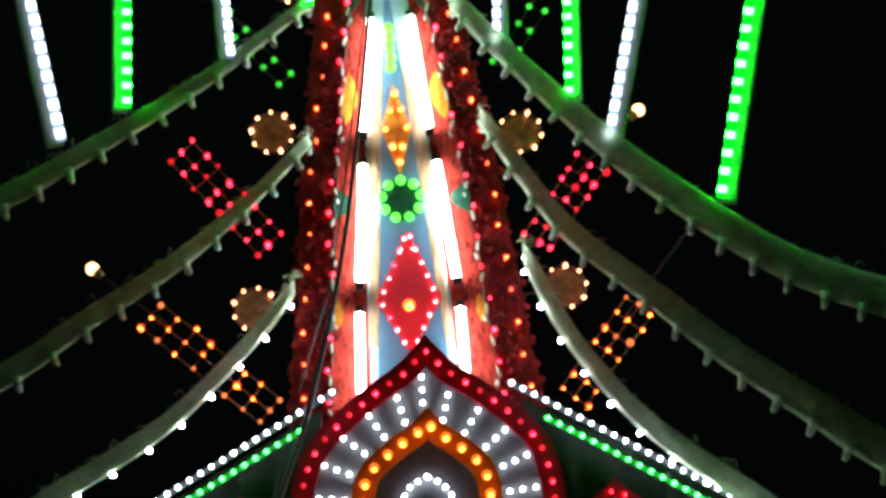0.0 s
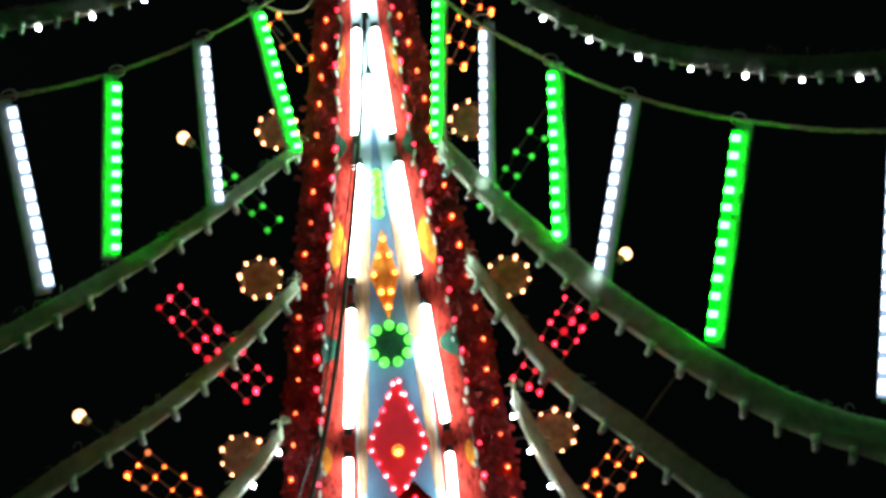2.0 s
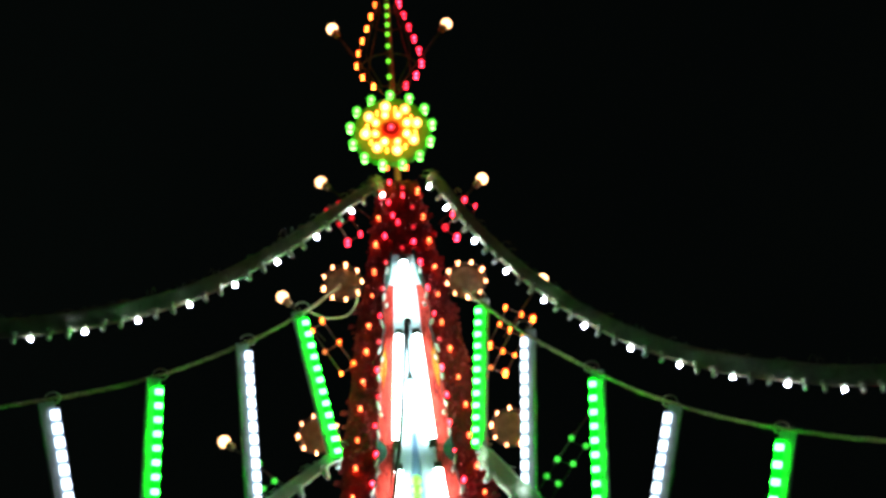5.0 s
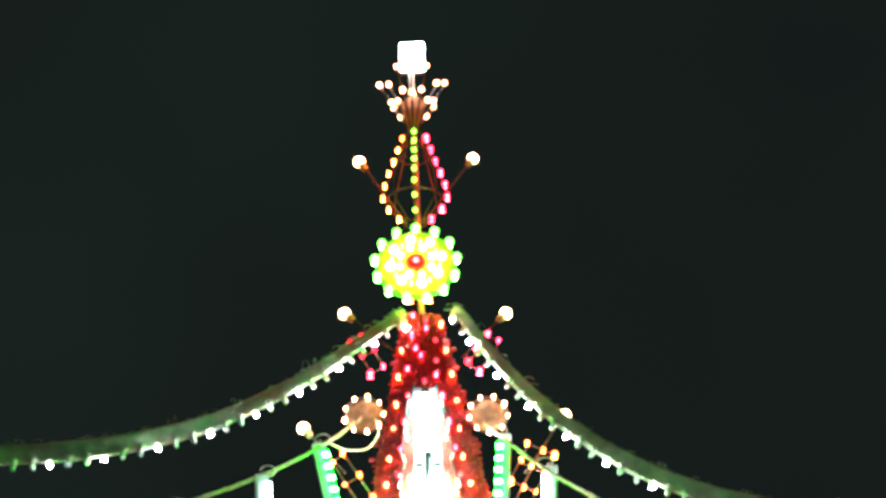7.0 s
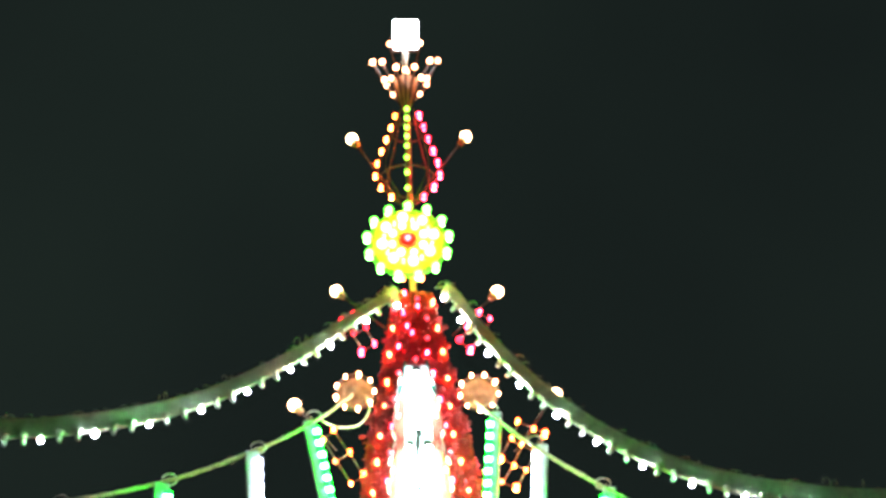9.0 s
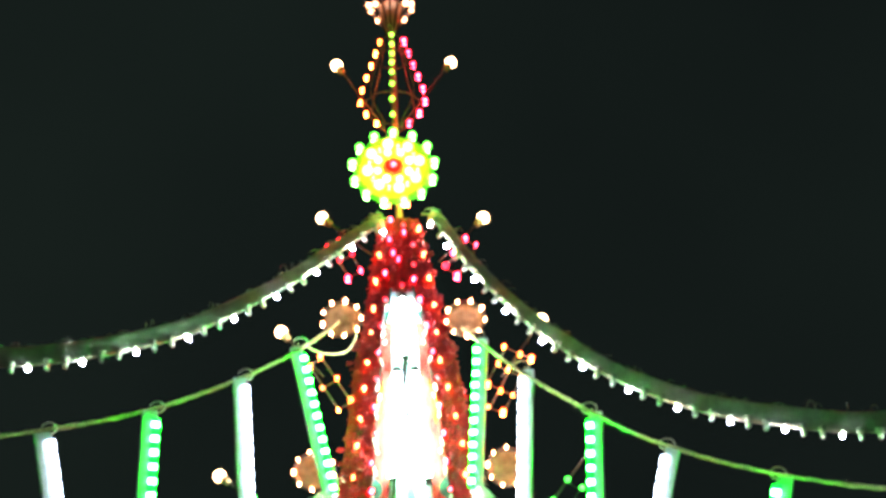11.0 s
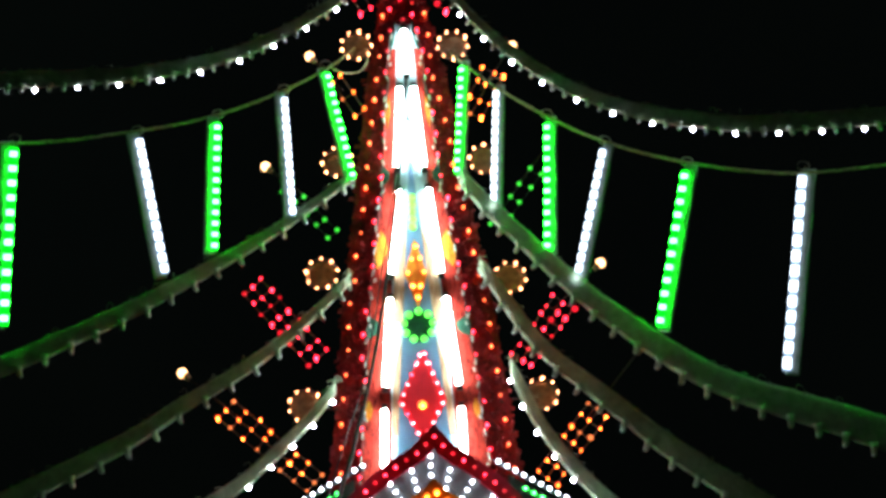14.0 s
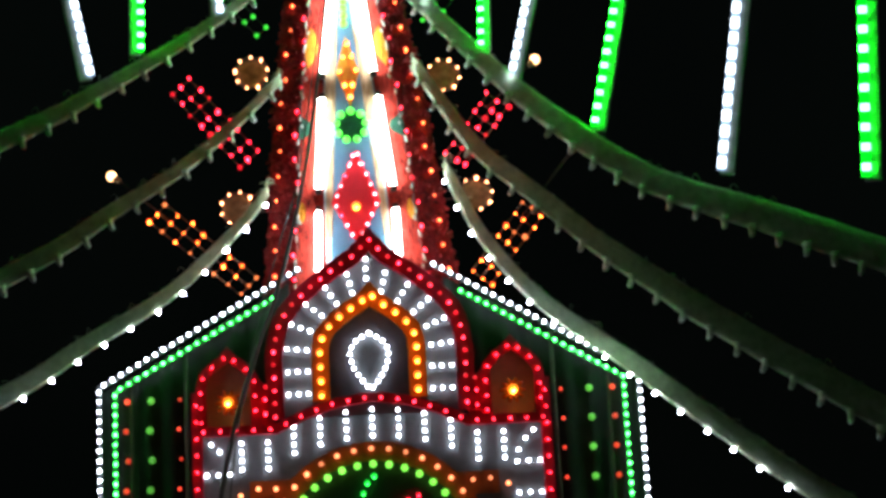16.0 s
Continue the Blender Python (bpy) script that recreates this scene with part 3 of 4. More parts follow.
kx = -0.165
crown = thing("crown_finial", (kx, 0, 13.62), "flared crown of warm bulbs on bent rods", "finial")
for k in range(10):
    a = 2 * math.pi * k / 10 + 0.3
    pts = [(0.04, 13.62), (0.12, 13.8), (0.25, 13.98), (0.39, 14.2)] if k % 2 else [(0.04, 13.62), (0.10, 13.85), (0.18, 14.1), (0.29, 14.37)]
    line = curve_points([(kx + r * math.cos(a), r * math.sin(a), z) for r, z in pts], 4)
    part("rib", local(crown, sweep(bmesh.new(), line, lambda s: 0.012, 6)), M_ROD, crown)
    for r, z in (pts[3], pts[2]):
        lamp(crown, (kx + r * math.cos(a), r * math.sin(a) - 0.03, z), G_PEACH, 0.03, cup=False)
bm = bmesh.new()
bmesh.ops.create_cone(bm, cap_ends=True, segments=20, radius1=0.05, radius2=0.13, depth=0.4, matrix=Matrix.Translation((kx, 0, 13.83)))
part("cup", local(crown, bm), M_TAN_PANEL, crown, smooth=True)

top = thing("mast_lamp", (kx, 0, 14.42), "bright white lantern on the tip of the mast", "lamp")
bm = block(bmesh.new(), Matrix.Translation((kx, -0.02, 14.70)), (0.27, 0.05, 0.38), 0.012)
part("diffuser", local(top, bm), G_SKYLAMP, top)
bm = block(bmesh.new(), Matrix.Translation((kx, 0.04, 14.70)), (0.30, 0.06, 0.41), 0.012)
part("housing", local(top, bm), M_CAP, top)
part("stem", local(top, rod(bmesh.new(), (kx, 0.03, 14.42), (kx, 0.03, 14.55), 0.02)), M_ROD, top, smooth=True)


# ---- wreaths ----
def wreath(x, z, y=0.02, r=0.2):
    w = thing("light_wreath", (x, y, z), "round brown cloth wreath with warm bulbs round its rim", "wreath", "wreaths on the tower")
    bm = bmesh.new()
    line = [Vector((x + r * math.cos(k * math.pi / 16), y + 0.02, z + r * math.sin(k * math.pi / 16))) for k in range(33)]
    part("hoop", local(w, sweep(bm, line, lambda s: 0.014, 6)), M_ROD, w)
    bm = bmesh.new()
    bmesh.ops.create_circle(bm, cap_ends=True, segments=28, radius=r * 0.95, matrix=Matrix.Translation((x, y + 0.03, z)) @ Matrix.Rotation(radians(90), 4, "X"))
    bmesh.ops.poke(bm, faces=bm.faces[:])
    bmesh.ops.subdivide_edges(bm, edges=bm.edges[:], cuts=3, use_grid_fill=True)
    for v in bm.verts:
        v.co.y += 0.03 * noise.noise(v.co * 9) + 0.02
    bmesh.ops.solidify(bm, geom=bm.faces[:], thickness=0.008)
    part("cloth", local(w, bm), M_WREATH, w, smooth=True)
    for k in range(9):
        a = 2 * math.pi * k / 9 + x
        lamp(w, (x + r * math.cos(a), y - 0.02, z + r * math.sin(a)), G_WARM, 0.018 if k % 3 else 0.026, cup=False)
    bm = rod(bmesh.new(), (x, y + 0.10, z), (axis(z) + (ladder(WING, z) - 0.1) * (1 if x > 0 else -1), 0.1, z - 0.05), 0.012)
    part("stay", local(w, bm), M_ROD, w, smooth=True)


for x, z in ((-0.713, 10.07), (0.555, 10.04), (-0.976, 8.40), (0.917, 8.39), (-1.187, 6.88), (1.172, 6.76), (-1.40, 5.17), (1.487, 5.23)):
    wreath(x, z)


# ---- slanting arms with nets of bulbs, and the globe lamps at their tips ----
DULL = {G_RED: G_DIM_RED, G_ORANGE: G_DIM_ORANGE}


def light_arm(tip, foot, width, nx, ny, material, colour):
    """A net of ny rows of nx bulbs on rods between tip and foot (x, z)."""
    a, b = Vector((tip[0], 0.1, tip[1])), Vector((foot[0], 0.1, foot[1]))
    d = (b - a).normalized()
    s = Vector((-d.z, 0, d.x))
    vary = random.Random(int(tip[0] * 100) + int(tip[1] * 10))
    arm = thing("bulb_net", b, colour + " bulbs in a slanting net of thin rods beside the tower", "bulb net", "slanting bulb nets")
    for i in range(nx):
        o = s * width * (i / (nx - 1) - 0.5)
        part("rail", local(arm, rod(bmesh.new(), a + o, b + o, 0.008, sides=6)), M_CABLE if material is G_PALE_GREEN else M_NET, arm)
    for j in range(ny):
        p = a + (b - a) * (j / (ny - 1))
        part("rung", local(arm, rod(bmesh.new(), p - s * width * 0.5, p + s * width * 0.5, 0.007, sides=6)), M_CABLE if material is G_PALE_GREEN else M_NET, arm)
        for i in range(nx):
            o = s * width * (i / (nx - 1) - 0.5)
            on = material is G_PALE_GREEN or vary.random() > 0.3
            lamp(arm, p + o + Vector((vary.uniform(-0.02, 0.02), -0.03, vary.uniform(-0.02, 0.02))), material if on else DULL[material], 0.03 if material is G_PALE_GREEN else vary.choice((0.02, 0.025, 0.029, 0.036)))


def globe_lamp(x, z, foot, y=0.1, r=0.06):
    g = thing("globe_lamp", (foot[0], y, foot[1]), "warm white globe lamp on a thin slanting stick", "globe lamp", "globe lamps")
    a, b = Vector((foot[0], y, foot[1])), Vector((x, y, z))
    d = (b - a).normalized()
    part("stick", local(g, rod(bmesh.new(), a, b - d * r, 0.012)), M_ROD, g, smooth=True)
    part("socket", local(g, rod(bmesh.new(), b - d * (r + 0.06), b - d * r * 0.7, 0.035, 0.045)), M_TAN_PANEL, g, smooth=True)
    bm = bmesh.new()
    bmesh.ops.create_icosphere(bm, subdivisions=3, radius=r, matrix=Matrix.Translation(b))
    part("globe", local(g, bm), G_GLOBE, g, smooth=True)


for tip, foot, n, m, c in (((-0.79, 11.0), (-0.57, 10.63), 3, G_RED, "red"), ((0.645, 10.97), (0.43, 10.63), 3, G_RED, "red"),
                           ((-0.98, 9.62), (-0.68, 9.12), 3, G_ORANGE, "orange"), ((1.085, 9.66), (0.77, 9.06), 4, G_ORANGE, "orange"),
                           ((-1.62, 8.08), (-1.05, 7.433), 5, G_PALE_GREEN, "green"), ((1.553, 8.20), (1.03, 7.46), 5, G_PALE_GREEN, "green"),
                           ((-2.06, 6.75), (-1.25, 5.80), 8, G_RED, "red"), ((1.83, 6.43), (1.27, 5.70), 7, G_RED, "red"),
                           ((-2.37, 5.17), (-1.30, 4.22), 8, G_ORANGE, "orange"), ((2.17, 5.02), (1.50, 4.2), 7, G_ORANGE, "orange")):
    slim = c == "green" or n == 3
    light_arm(tip, foot, 0.15 if slim else 0.29, 2 if slim else 3, n, m, c)
for x, z, foot in ((-0.777, 13.305, (-0.25, 12.45)), (0.499, 13.31, (-0.08, 12.45)), (-0.926, 11.32, (-0.4, 10.85)), (0.785, 11.275, (0.3, 10.75)),
                   (-1.335, 9.97, (-0.9, 9.45)), (1.34, 10.04, (0.9, 9.4)), (-1.909, 8.40, (-1.3, 7.9)), (1.80, 8.655, (1.3, 8.0)),
                   (-2.92, 5.655, (-2.2, 5.05)), (2.32, 6.94, (1.7, 6.35)), (2.771, 5.82, (2.05, 4.95))):
    globe_lamp(x, z, foot)


# ---- garlands of cloth with hanging lamps ----
def ribbon(line, radius, seed):
    """A flat padded band with soft edges, slightly creased."""
    bm = bmesh.new()
    section = [(0.0, 1.0), (0.10, 0.93), (0.15, 0.6), (0.17, 0.2), (0.17, -0.2), (0.15, -0.6), (0.10, -0.93), (0.0, -1.0)]
    section += [(-a, b) for a, b in section[-2:0:-1]]
    rings = []
    n = len(line)
    for i, p in enumerate(line):
        t = (line[min(i + 1, n - 1)] - line[max(i - 1, 0)]).normalized()
        side = t.cross(Vector((0, 0, 1))).normalized()
        up = side.cross(t).normalized()
        r = radius(i / (n - 1))
        lean = 0.25 * noise.noise(p * 0.9 + Vector((seed, 0, 0)))
        a, b = side * math.cos(lean) + up * math.sin(lean), up * math.cos(lean) - side * math.sin(lean)
        ring = []
        for u, v in section:
            crease = 0.10 * noise.noise(Vector((p.x * 7 + seed, p.z * 7, v * 2.5))) + 0.05 * noise.noise(Vector((p.x * 22, p.z * 22 + seed, v * 3)))
            edge = 1 + 0.05 * noise.noise(Vector((p.x * 9, p.z * 9, seed + (3 if v > 0 else 8))))
            ring.append(bm.verts.new(p + a * (u + crease) * r + b * v * r * edge))
        rings.append(ring)
    m = len(section)
    for i in range(n - 1):
        for k in range(m):
            bm.faces.new((rings[i][k], rings[i][(k + 1) % m], rings[i + 1][(k + 1) % m], rings[i + 1][k]))
    bm.faces.new(rings[0][::-1])
    bm.faces.new(rings[-1])
    bmesh.ops.recalc_face_normals(bm, faces=bm.faces[:])
    return bm


def garland(points, r0, r1, lit, step, seed, cloth=None):
    line = curve_points(points, 16)
    g = thing("cloth_garland", line[0], "pale cloth-wrapped garland with " + ("lit white" if lit else "unlit clear") + " bulbs hanging under it", "garland", "garlands of the tower")
    radius = lambda s: r0 + (r1 - r0) * s
    n = len(line) - 1
    part("cloth", local(g, ribbon(line, radius, seed)), cloth or M_GARLAND, g, smooth=True)
    hem = [p + Vector((0, -0.02, -1.0 * radius(i / n))) for i, p in enumerate(line)]
    part("hem_cord", local(g, sweep(bmesh.new(), hem, lambda s: 0.007, 6, 1.0, 0.4, seed + 3)), M_CORD, g, "thin pale cord along the hem", smooth=True)
    total = sum((b - a).length for a, b in zip(line, line[1:]))
    places = along(line, step, step * 0.4)
    ahead = along(line, step, step * 0.4 + 0.02)
    rng = random.Random(seed)
    for k, (p, q) in enumerate(zip(places, ahead)):
        s = (k + 0.4) * step / total
        r = radius(min(s, 1))
        t = (q - p).normalized()
        under = -(t.cross(Vector((0, 0, 1))).normalized().cross(t)).normalized()
        hang = (under * 0.8 + Vector((rng.uniform(-0.15, 0.15), 0, -0.2))).normalized()
        on = lit == 2 or (lit == 1 and (k % 3 == 0 if cloth else k % 2 == 0))
        size = (0.85 + 2.6 * r, 0.65 + 2.4 * r, 0.62)[lit]
        q = p + under * r * 0.97 + Vector((0, -0.01, 0))
        if not on:
            gusset = rod(bmesh.new(), q - hang * 0.025 - t * 0.02 * size, q + hang * 0.05 * size, 0.046 * size, 0.027 * size, 9)
            part("gusset", local(g, gusset), cloth or M_GARLAND, g, smooth=True)
        bm = rod(bmesh.new(), q - hang * 0.01, q + hang * 0.055 * size, 0.022 * size, 0.028 * size, 10)
        rod(bm, q + hang * 0.055 * size, q + hang * 0.07 * size, 0.034 * size, 0.032 * size, 10)
        part("socket", local(g, bm), M_GARLAND_TOP if on else M_SOCKET, g, smooth=True)
        lamp(g, q + hang * (0.07 if on else 0.085) * size + Vector((0, -0.012, 0)), G_WHITE if on else M_GLASS, 0.020 if on else round(0.027 * size, 3), stretch=1.0)
    # loose threads on the upper edge
    bm = bmesh.new()
    for k in range(110):
        i = rng.randrange(2, len(line) - 2)
        p = line[i] + Vector((0, -0.01, radius(i / len(line)) * 0.95))
        h, w = rng.uniform(0.015, 0.09) * (1 if k % 4 == 0 else 0.4), rng.uniform(-0.1, 0.1)
        hook = curve_points([p, p + Vector((w * 0.2, 0, h)), p + Vector((w * 0.7, 0, h * 1.05)), p + Vector((w, 0, h * 0.45))], 4)
        sweep(bm, hook, lambda s: 0.0028, 4)
    tagged(part("thread", local(g, bm), M_GARLAND, g), kind="stuff")


garland([(0.20, 0.08, 11.22), (0.29, -0.07, 11.19), (0.60, -0.17, 10.64), (1.00, -0.27, 10.08), (1.39, -0.37, 9.64), (2.00, -0.53, 9.11), (2.75, -0.71, 8.69), (3.49, -0.89, 8.44), (4.25, -1.07, 8.28), (6.01, -1.48, 8.17), (8.17, -1.93, 8.25)], 0.05, 0.130, 1, 0.17, 1, M_GARLAND_TOP)
garland([(-0.27, 0.08, 11.20), (-0.36, -0.07, 11.14), (-0.73, -0.15, 10.83), (-1.30, -0.30, 10.33), (-2.12, -0.52, 9.77), (-2.90, -0.72, 9.45), (-3.82, -0.94, 9.24), (-5.48, -1.33, 9.05), (-7.52, -1.78, 8.99)], 0.05, 0.131, 1, 0.17, 2, M_GARLAND_TOP)
garland([(0.63, 0.05, 8.11), (0.62, -0.16, 8.04), (0.94, -0.24, 7.61), (1.58, -0.41, 6.84), (2.15, -0.55, 6.21), (2.98, -0.75, 5.46), (3.65, -0.92, 4.99), (4.72, -1.17, 4.51), (5.98, -1.45, 3.93), (7.75, -1.82, 3.10)], 0.07, 0.218, 0, 0.33, 3)
garland([(-0.84, 0.05, 8.11), (-0.82, -0.19, 8.07), (-1.54, -0.39, 7.45), (-2.22, -0.56, 6.95), (-3.01, -0.77, 6.42), (-3.54, -0.90, 6.09), (-5.05, -1.25, 5.29), (-6.88, -1.66, 4.49)], 0.04, 0.141, 0, 0.33, 4)
garland([(0.83, 0.05, 6.86), (0.82, -0.20, 6.83), (1.17, -0.29, 6.22), (1.54, -0.39, 5.65), (2.19, -0.55, 5.02), (2.87, -0.72, 4.36), (3.52, -0.88, 3.82), (3.99, -0.98, 3.44), (5.52, -1.33, 2.34), (7.05, -1.67, 1.35)], 0.055, 0.192, 0, 0.36, 5)
garland([(-0.89, 0.05, 6.75), (-0.87, -0.21, 6.67), (-1.45, -0.37, 6.05), (-2.11, -0.55, 5.47), (-2.83, -0.73, 4.98), (-3.52, -0.90, 4.48), (-5.02, -1.25, 3.64), (-6.70, -1.64, 2.75)], 0.04, 0.141, 0, 0.36, 6)
garland([(1.15, 0.05, 5.61), (1.14, -0.28, 5.46), (1.49, -0.37, 4.66), (2.10, -0.52, 3.82), (3.00, -0.74, 3.05), (4.16, -1.02, 2.05), (5.16, -1.25, 1.25), (6.77, -1.60, 0.23)], 0.05, 0.157, 2, 0.36, 7)
garland([(-1.06, 0.05, 5.41), (-1.04, -0.27, 5.27), (-1.38, -0.36, 4.83), (-2.16, -0.56, 4.05), (-3.09, -0.80, 3.44), (-3.93, -1.01, 2.88), (-5.51, -1.38, 2.09), (-7.10, -1.73, 1.35)], 0.04, 0.142, 2, 0.36, 8)


# ---- hanging bars of diodes on twisted ropes ----
def bar_rope(points, label):
    line = curve_points(points, 14)
    g = thing("bar_rope", line[0], label, "rope", "ropes of the bars")
    for k in range(3):
        strand = []
        for i, p in enumerate(line):
            a = i * 0.9 + k * 2.1
            strand.append(p + Vector((0.0, 0.012 * math.cos(a), 0.012 * math.sin(a))))
        part("strand", local(g, sweep(bmesh.new(), strand, lambda s: 0.011, 6, 1.0, 0.6, k)), M_ROPE, g, smooth=True)


bar_rope([(0.51, 0.05, 9.95), (0.66, -0.17, 9.69), (1.03, -0.28, 9.30), (1.64, -0.43, 8.80), (2.33, -0.60, 8.33), (3.29, -0.84, 7.90), (4.58, -1.15, 7.57), (6.10, -1.49, 7.55), (8.04, -1.89, 7.67)], "thin twisted rope that carries the hanging light bars")
bar_rope([(-0.74, 0.05, 10.05), (-1.07, -0.25, 9.62), (-1.64, -0.40, 9.23), (-2.47, -0.62, 8.81), (-3.39, -0.85, 8.52), (-4.76, -1.18, 8.24), (-6.73, -1.60, 8.11)], "thin twisted rope that carries the hanging light bars")


def led_bar(a, b, green, sx, w=1.0):
    """A housing from a (top) to b with a row of diodes on its inner half."""
    a, b = Vector(a), Vector(b)
    d = (a - b).normalized()
    length = (a - b).length
    face = Vector((-sx * 0.25, -1, 0))
    face = (face - d * face.dot(d)).normalized()
    side = d.cross(-face).normalized()
    m = Matrix((side, -face, d)).transposed().to_4x4()
    colour = "green" if green else "white"
    bar = thing("led_bar", a, "hanging grey bar with a row of lit " + colour + " diodes", "light bar", colour + " light bars")
    out = 1 if side.x * sx > 0 else -1
    mid = (a + b) / 2
    bm = block(bmesh.new(), Matrix.Translation(mid + side * out * 0.04 * w + d * 0.02) @ m, (0.15 * w, 0.05, length + 0.12), 0.012)
    part("housing", local(bar, bm), M_HOUSING, bar)
    bm = rod(bmesh.new(), a + d * 0.02, a + d * 0.12, 0.01)
    part("hook", local(bar, bm), M_ROPE, bar, smooth=True)
    loop = [a + d * 0.12 + Vector((0.075 * math.cos(k * math.pi / 6) - sx * 0.03, -0.01, 0.06 * math.sin(k * math.pi / 6))) for k in range(13)]
    part("wire_loop", local(bar, sweep(bmesh.new(), loop, lambda s: 0.006, 6)), M_CORD, bar, smooth=True)
    n = 12 if green else 13
    pitch = length / n
    # strip glows by itself, for the diodes' light spread between them
    bm = block(bmesh.new(), Matrix.Translation(mid + face * 0.028 - side * out * 0.022 * w) @ m, (0.088 * w, 0.012, length), 0.004)
    part("strip", local(bar, bm), G_GREEN_STRIP if green else G_WHITE_STRIP, bar, "glowing " + colour + " strip")
    bm = bmesh.new()
    block(bm, Matrix.Identity(4), (0.078 * w, 0.024, pitch * (0.36 if green else 0.64)), 0.007)
    me = bpy.data.meshes.new("diode")
    bm.to_mesh(me)
    bm.free()
    me.materials.append(G_GREEN_BAR if green else G_WHITE_BAR)
    for k in range(n):
        o = new("diode", me)
        o.parent = bar
        p = b + d * length * (k + 0.5) / n + face * 0.040 - side * out * 0.022 * w
        o.matrix_local = Matrix.Translation(p - a) @ m


for a, b, g, sx in (((0.68, -0.17, 9.62), (0.57, -0.12, 8.11), 1, 1),
                    ((1.11, -0.28, 9.20), (1.01, -0.20, 7.55), 0, 1),
                    ((1.73, -0.43, 8.66), (1.65, -0.36, 6.94), 1, 1),
                    ((2.40, -0.60, 8.19), (1.97, -0.45, 6.46), 0, 1),
                    ((3.37, -0.83, 7.77), (2.92, -0.67, 5.80), 1, 1),
                    ((4.73, -1.15, 7.53), (4.33, -0.97, 5.12), 0, 1),
                    ((6.11, -1.48, 7.68), (5.91, -1.39, 4.86), 1, 1),
                    ((-1.11, -0.26, 9.53), (-0.79, -0.17, 8.06), 1, -1),
                    ((-1.65, -0.40, 9.13), (-1.54, -0.39, 7.50), 0, -1),
                    ((-2.47, -0.62, 8.70), (-2.48, -0.64, 6.96), 1, -1),
                    ((-3.41, -0.85, 8.40), (-3.05, -0.78, 6.63), 0, -1),
                    ((-4.87, -1.18, 8.18), (-4.86, -1.20, 5.88), 1, -1)):
    led_bar(a, b, g, sx, 0.74 + 0.10 * max(0, abs(a[0]) - 0.6))

# the loop of cable by the upper wreath and the long cable down the front
cab = thing("power_cable", (-0.07, -0.08, 9.55), "black power cable hanging slack down the tower's front", "cable")
part("sheath", local(cab, sweep(bmesh.new(), curve_points([(-0.07, -0.08, 9.55), (-0.14, -0.12, 8.76), (-0.19, -0.3, 8.05), (-0.49, -0.45, 5.84), (-0.86, -0.65, 4.2), (-1.20, -0.75, 3.2), (-1.6, -0.8, 1.7), (-2.1, -0.9, GROUND)], 8), lambda s: 0.017 + 0.016 * s, 8)), M_CABLE, cab, smooth=True)
part("wire", local(cab, sweep(bmesh.new(), curve_points([(-0.20, -0.1, 8.6), (-0.25, -0.32, 7.9), (-0.62, -0.5, 5.5), (-0.86, -0.68, 4.6), (-1.12, -0.78, 3.7), (-1.36, -0.82, 2.6), (-1.5, -0.84, 1.7), (-1.9, -0.9, GROUND)], 8), lambda s: 0.009, 6)), M_CABLE, cab, smooth=True)
cab = thing("loop_cable", (-0.6, 0, 9.9), "thin pale cable in a slack loop beside a wreath", "cable")
part("sheath", local(cab, sweep(bmesh.new(), curve_points([(-0.6, -0.02, 10.0), (-0.56, -0.1, 9.8), (-0.66, -0.2, 9.58), (-0.85, -0.4, 9.46), (-1.0, -0.62, 9.42)], 8), lambda s: 0.01, 8)), M_ROPE, cab, smooth=True)


# ---- the arcade in front ----
fx = 0.11
FY = -0.6
arcade = thing("arcade_front", (fx, FY, GROUND + 0.042), "festive arched front of grey and red boards outlined with lamps", "arcade")


def fboard(name, outline, y, depth, material, label=""):
    return part(name, local(arcade, plate(bmesh.new(), outline, y, depth)), material, arcade, label)


def fband(name, line, width, y, depth, material, label="", centre=None):
    return part(name, local(arcade, band(bmesh.new(), line, width, y, depth, centre)), material, arcade, label)


def arch_line(x, half, z0, spring, tip, n=10, lean=0.0):
    """A pointed, slightly ogee arch from its left foot to its right foot."""
    left = curve_points([(-half, z0, 0), (-half, (z0 + spring) / 2, 0), (-half, spring, 0), (-half * 0.91, spring + (tip - spring) * 0.29, 0), (-half * 0.71, spring + (tip - spring) * 0.50, 0), (-half * 0.41, spring + (tip - spring) * 0.71, 0), (-half * 0.18, spring + (tip - spring) * 0.84, 0), (0, tip, 0)], n // 2)
    pts = [(x + p.x, p.y) for p in left]
    pts += [(2 * x - a, b) for a, b in pts[-2::-1]]
    return [(a + lean * max(b - spring, 0) / (tip - spring), b) for a, b in pts]


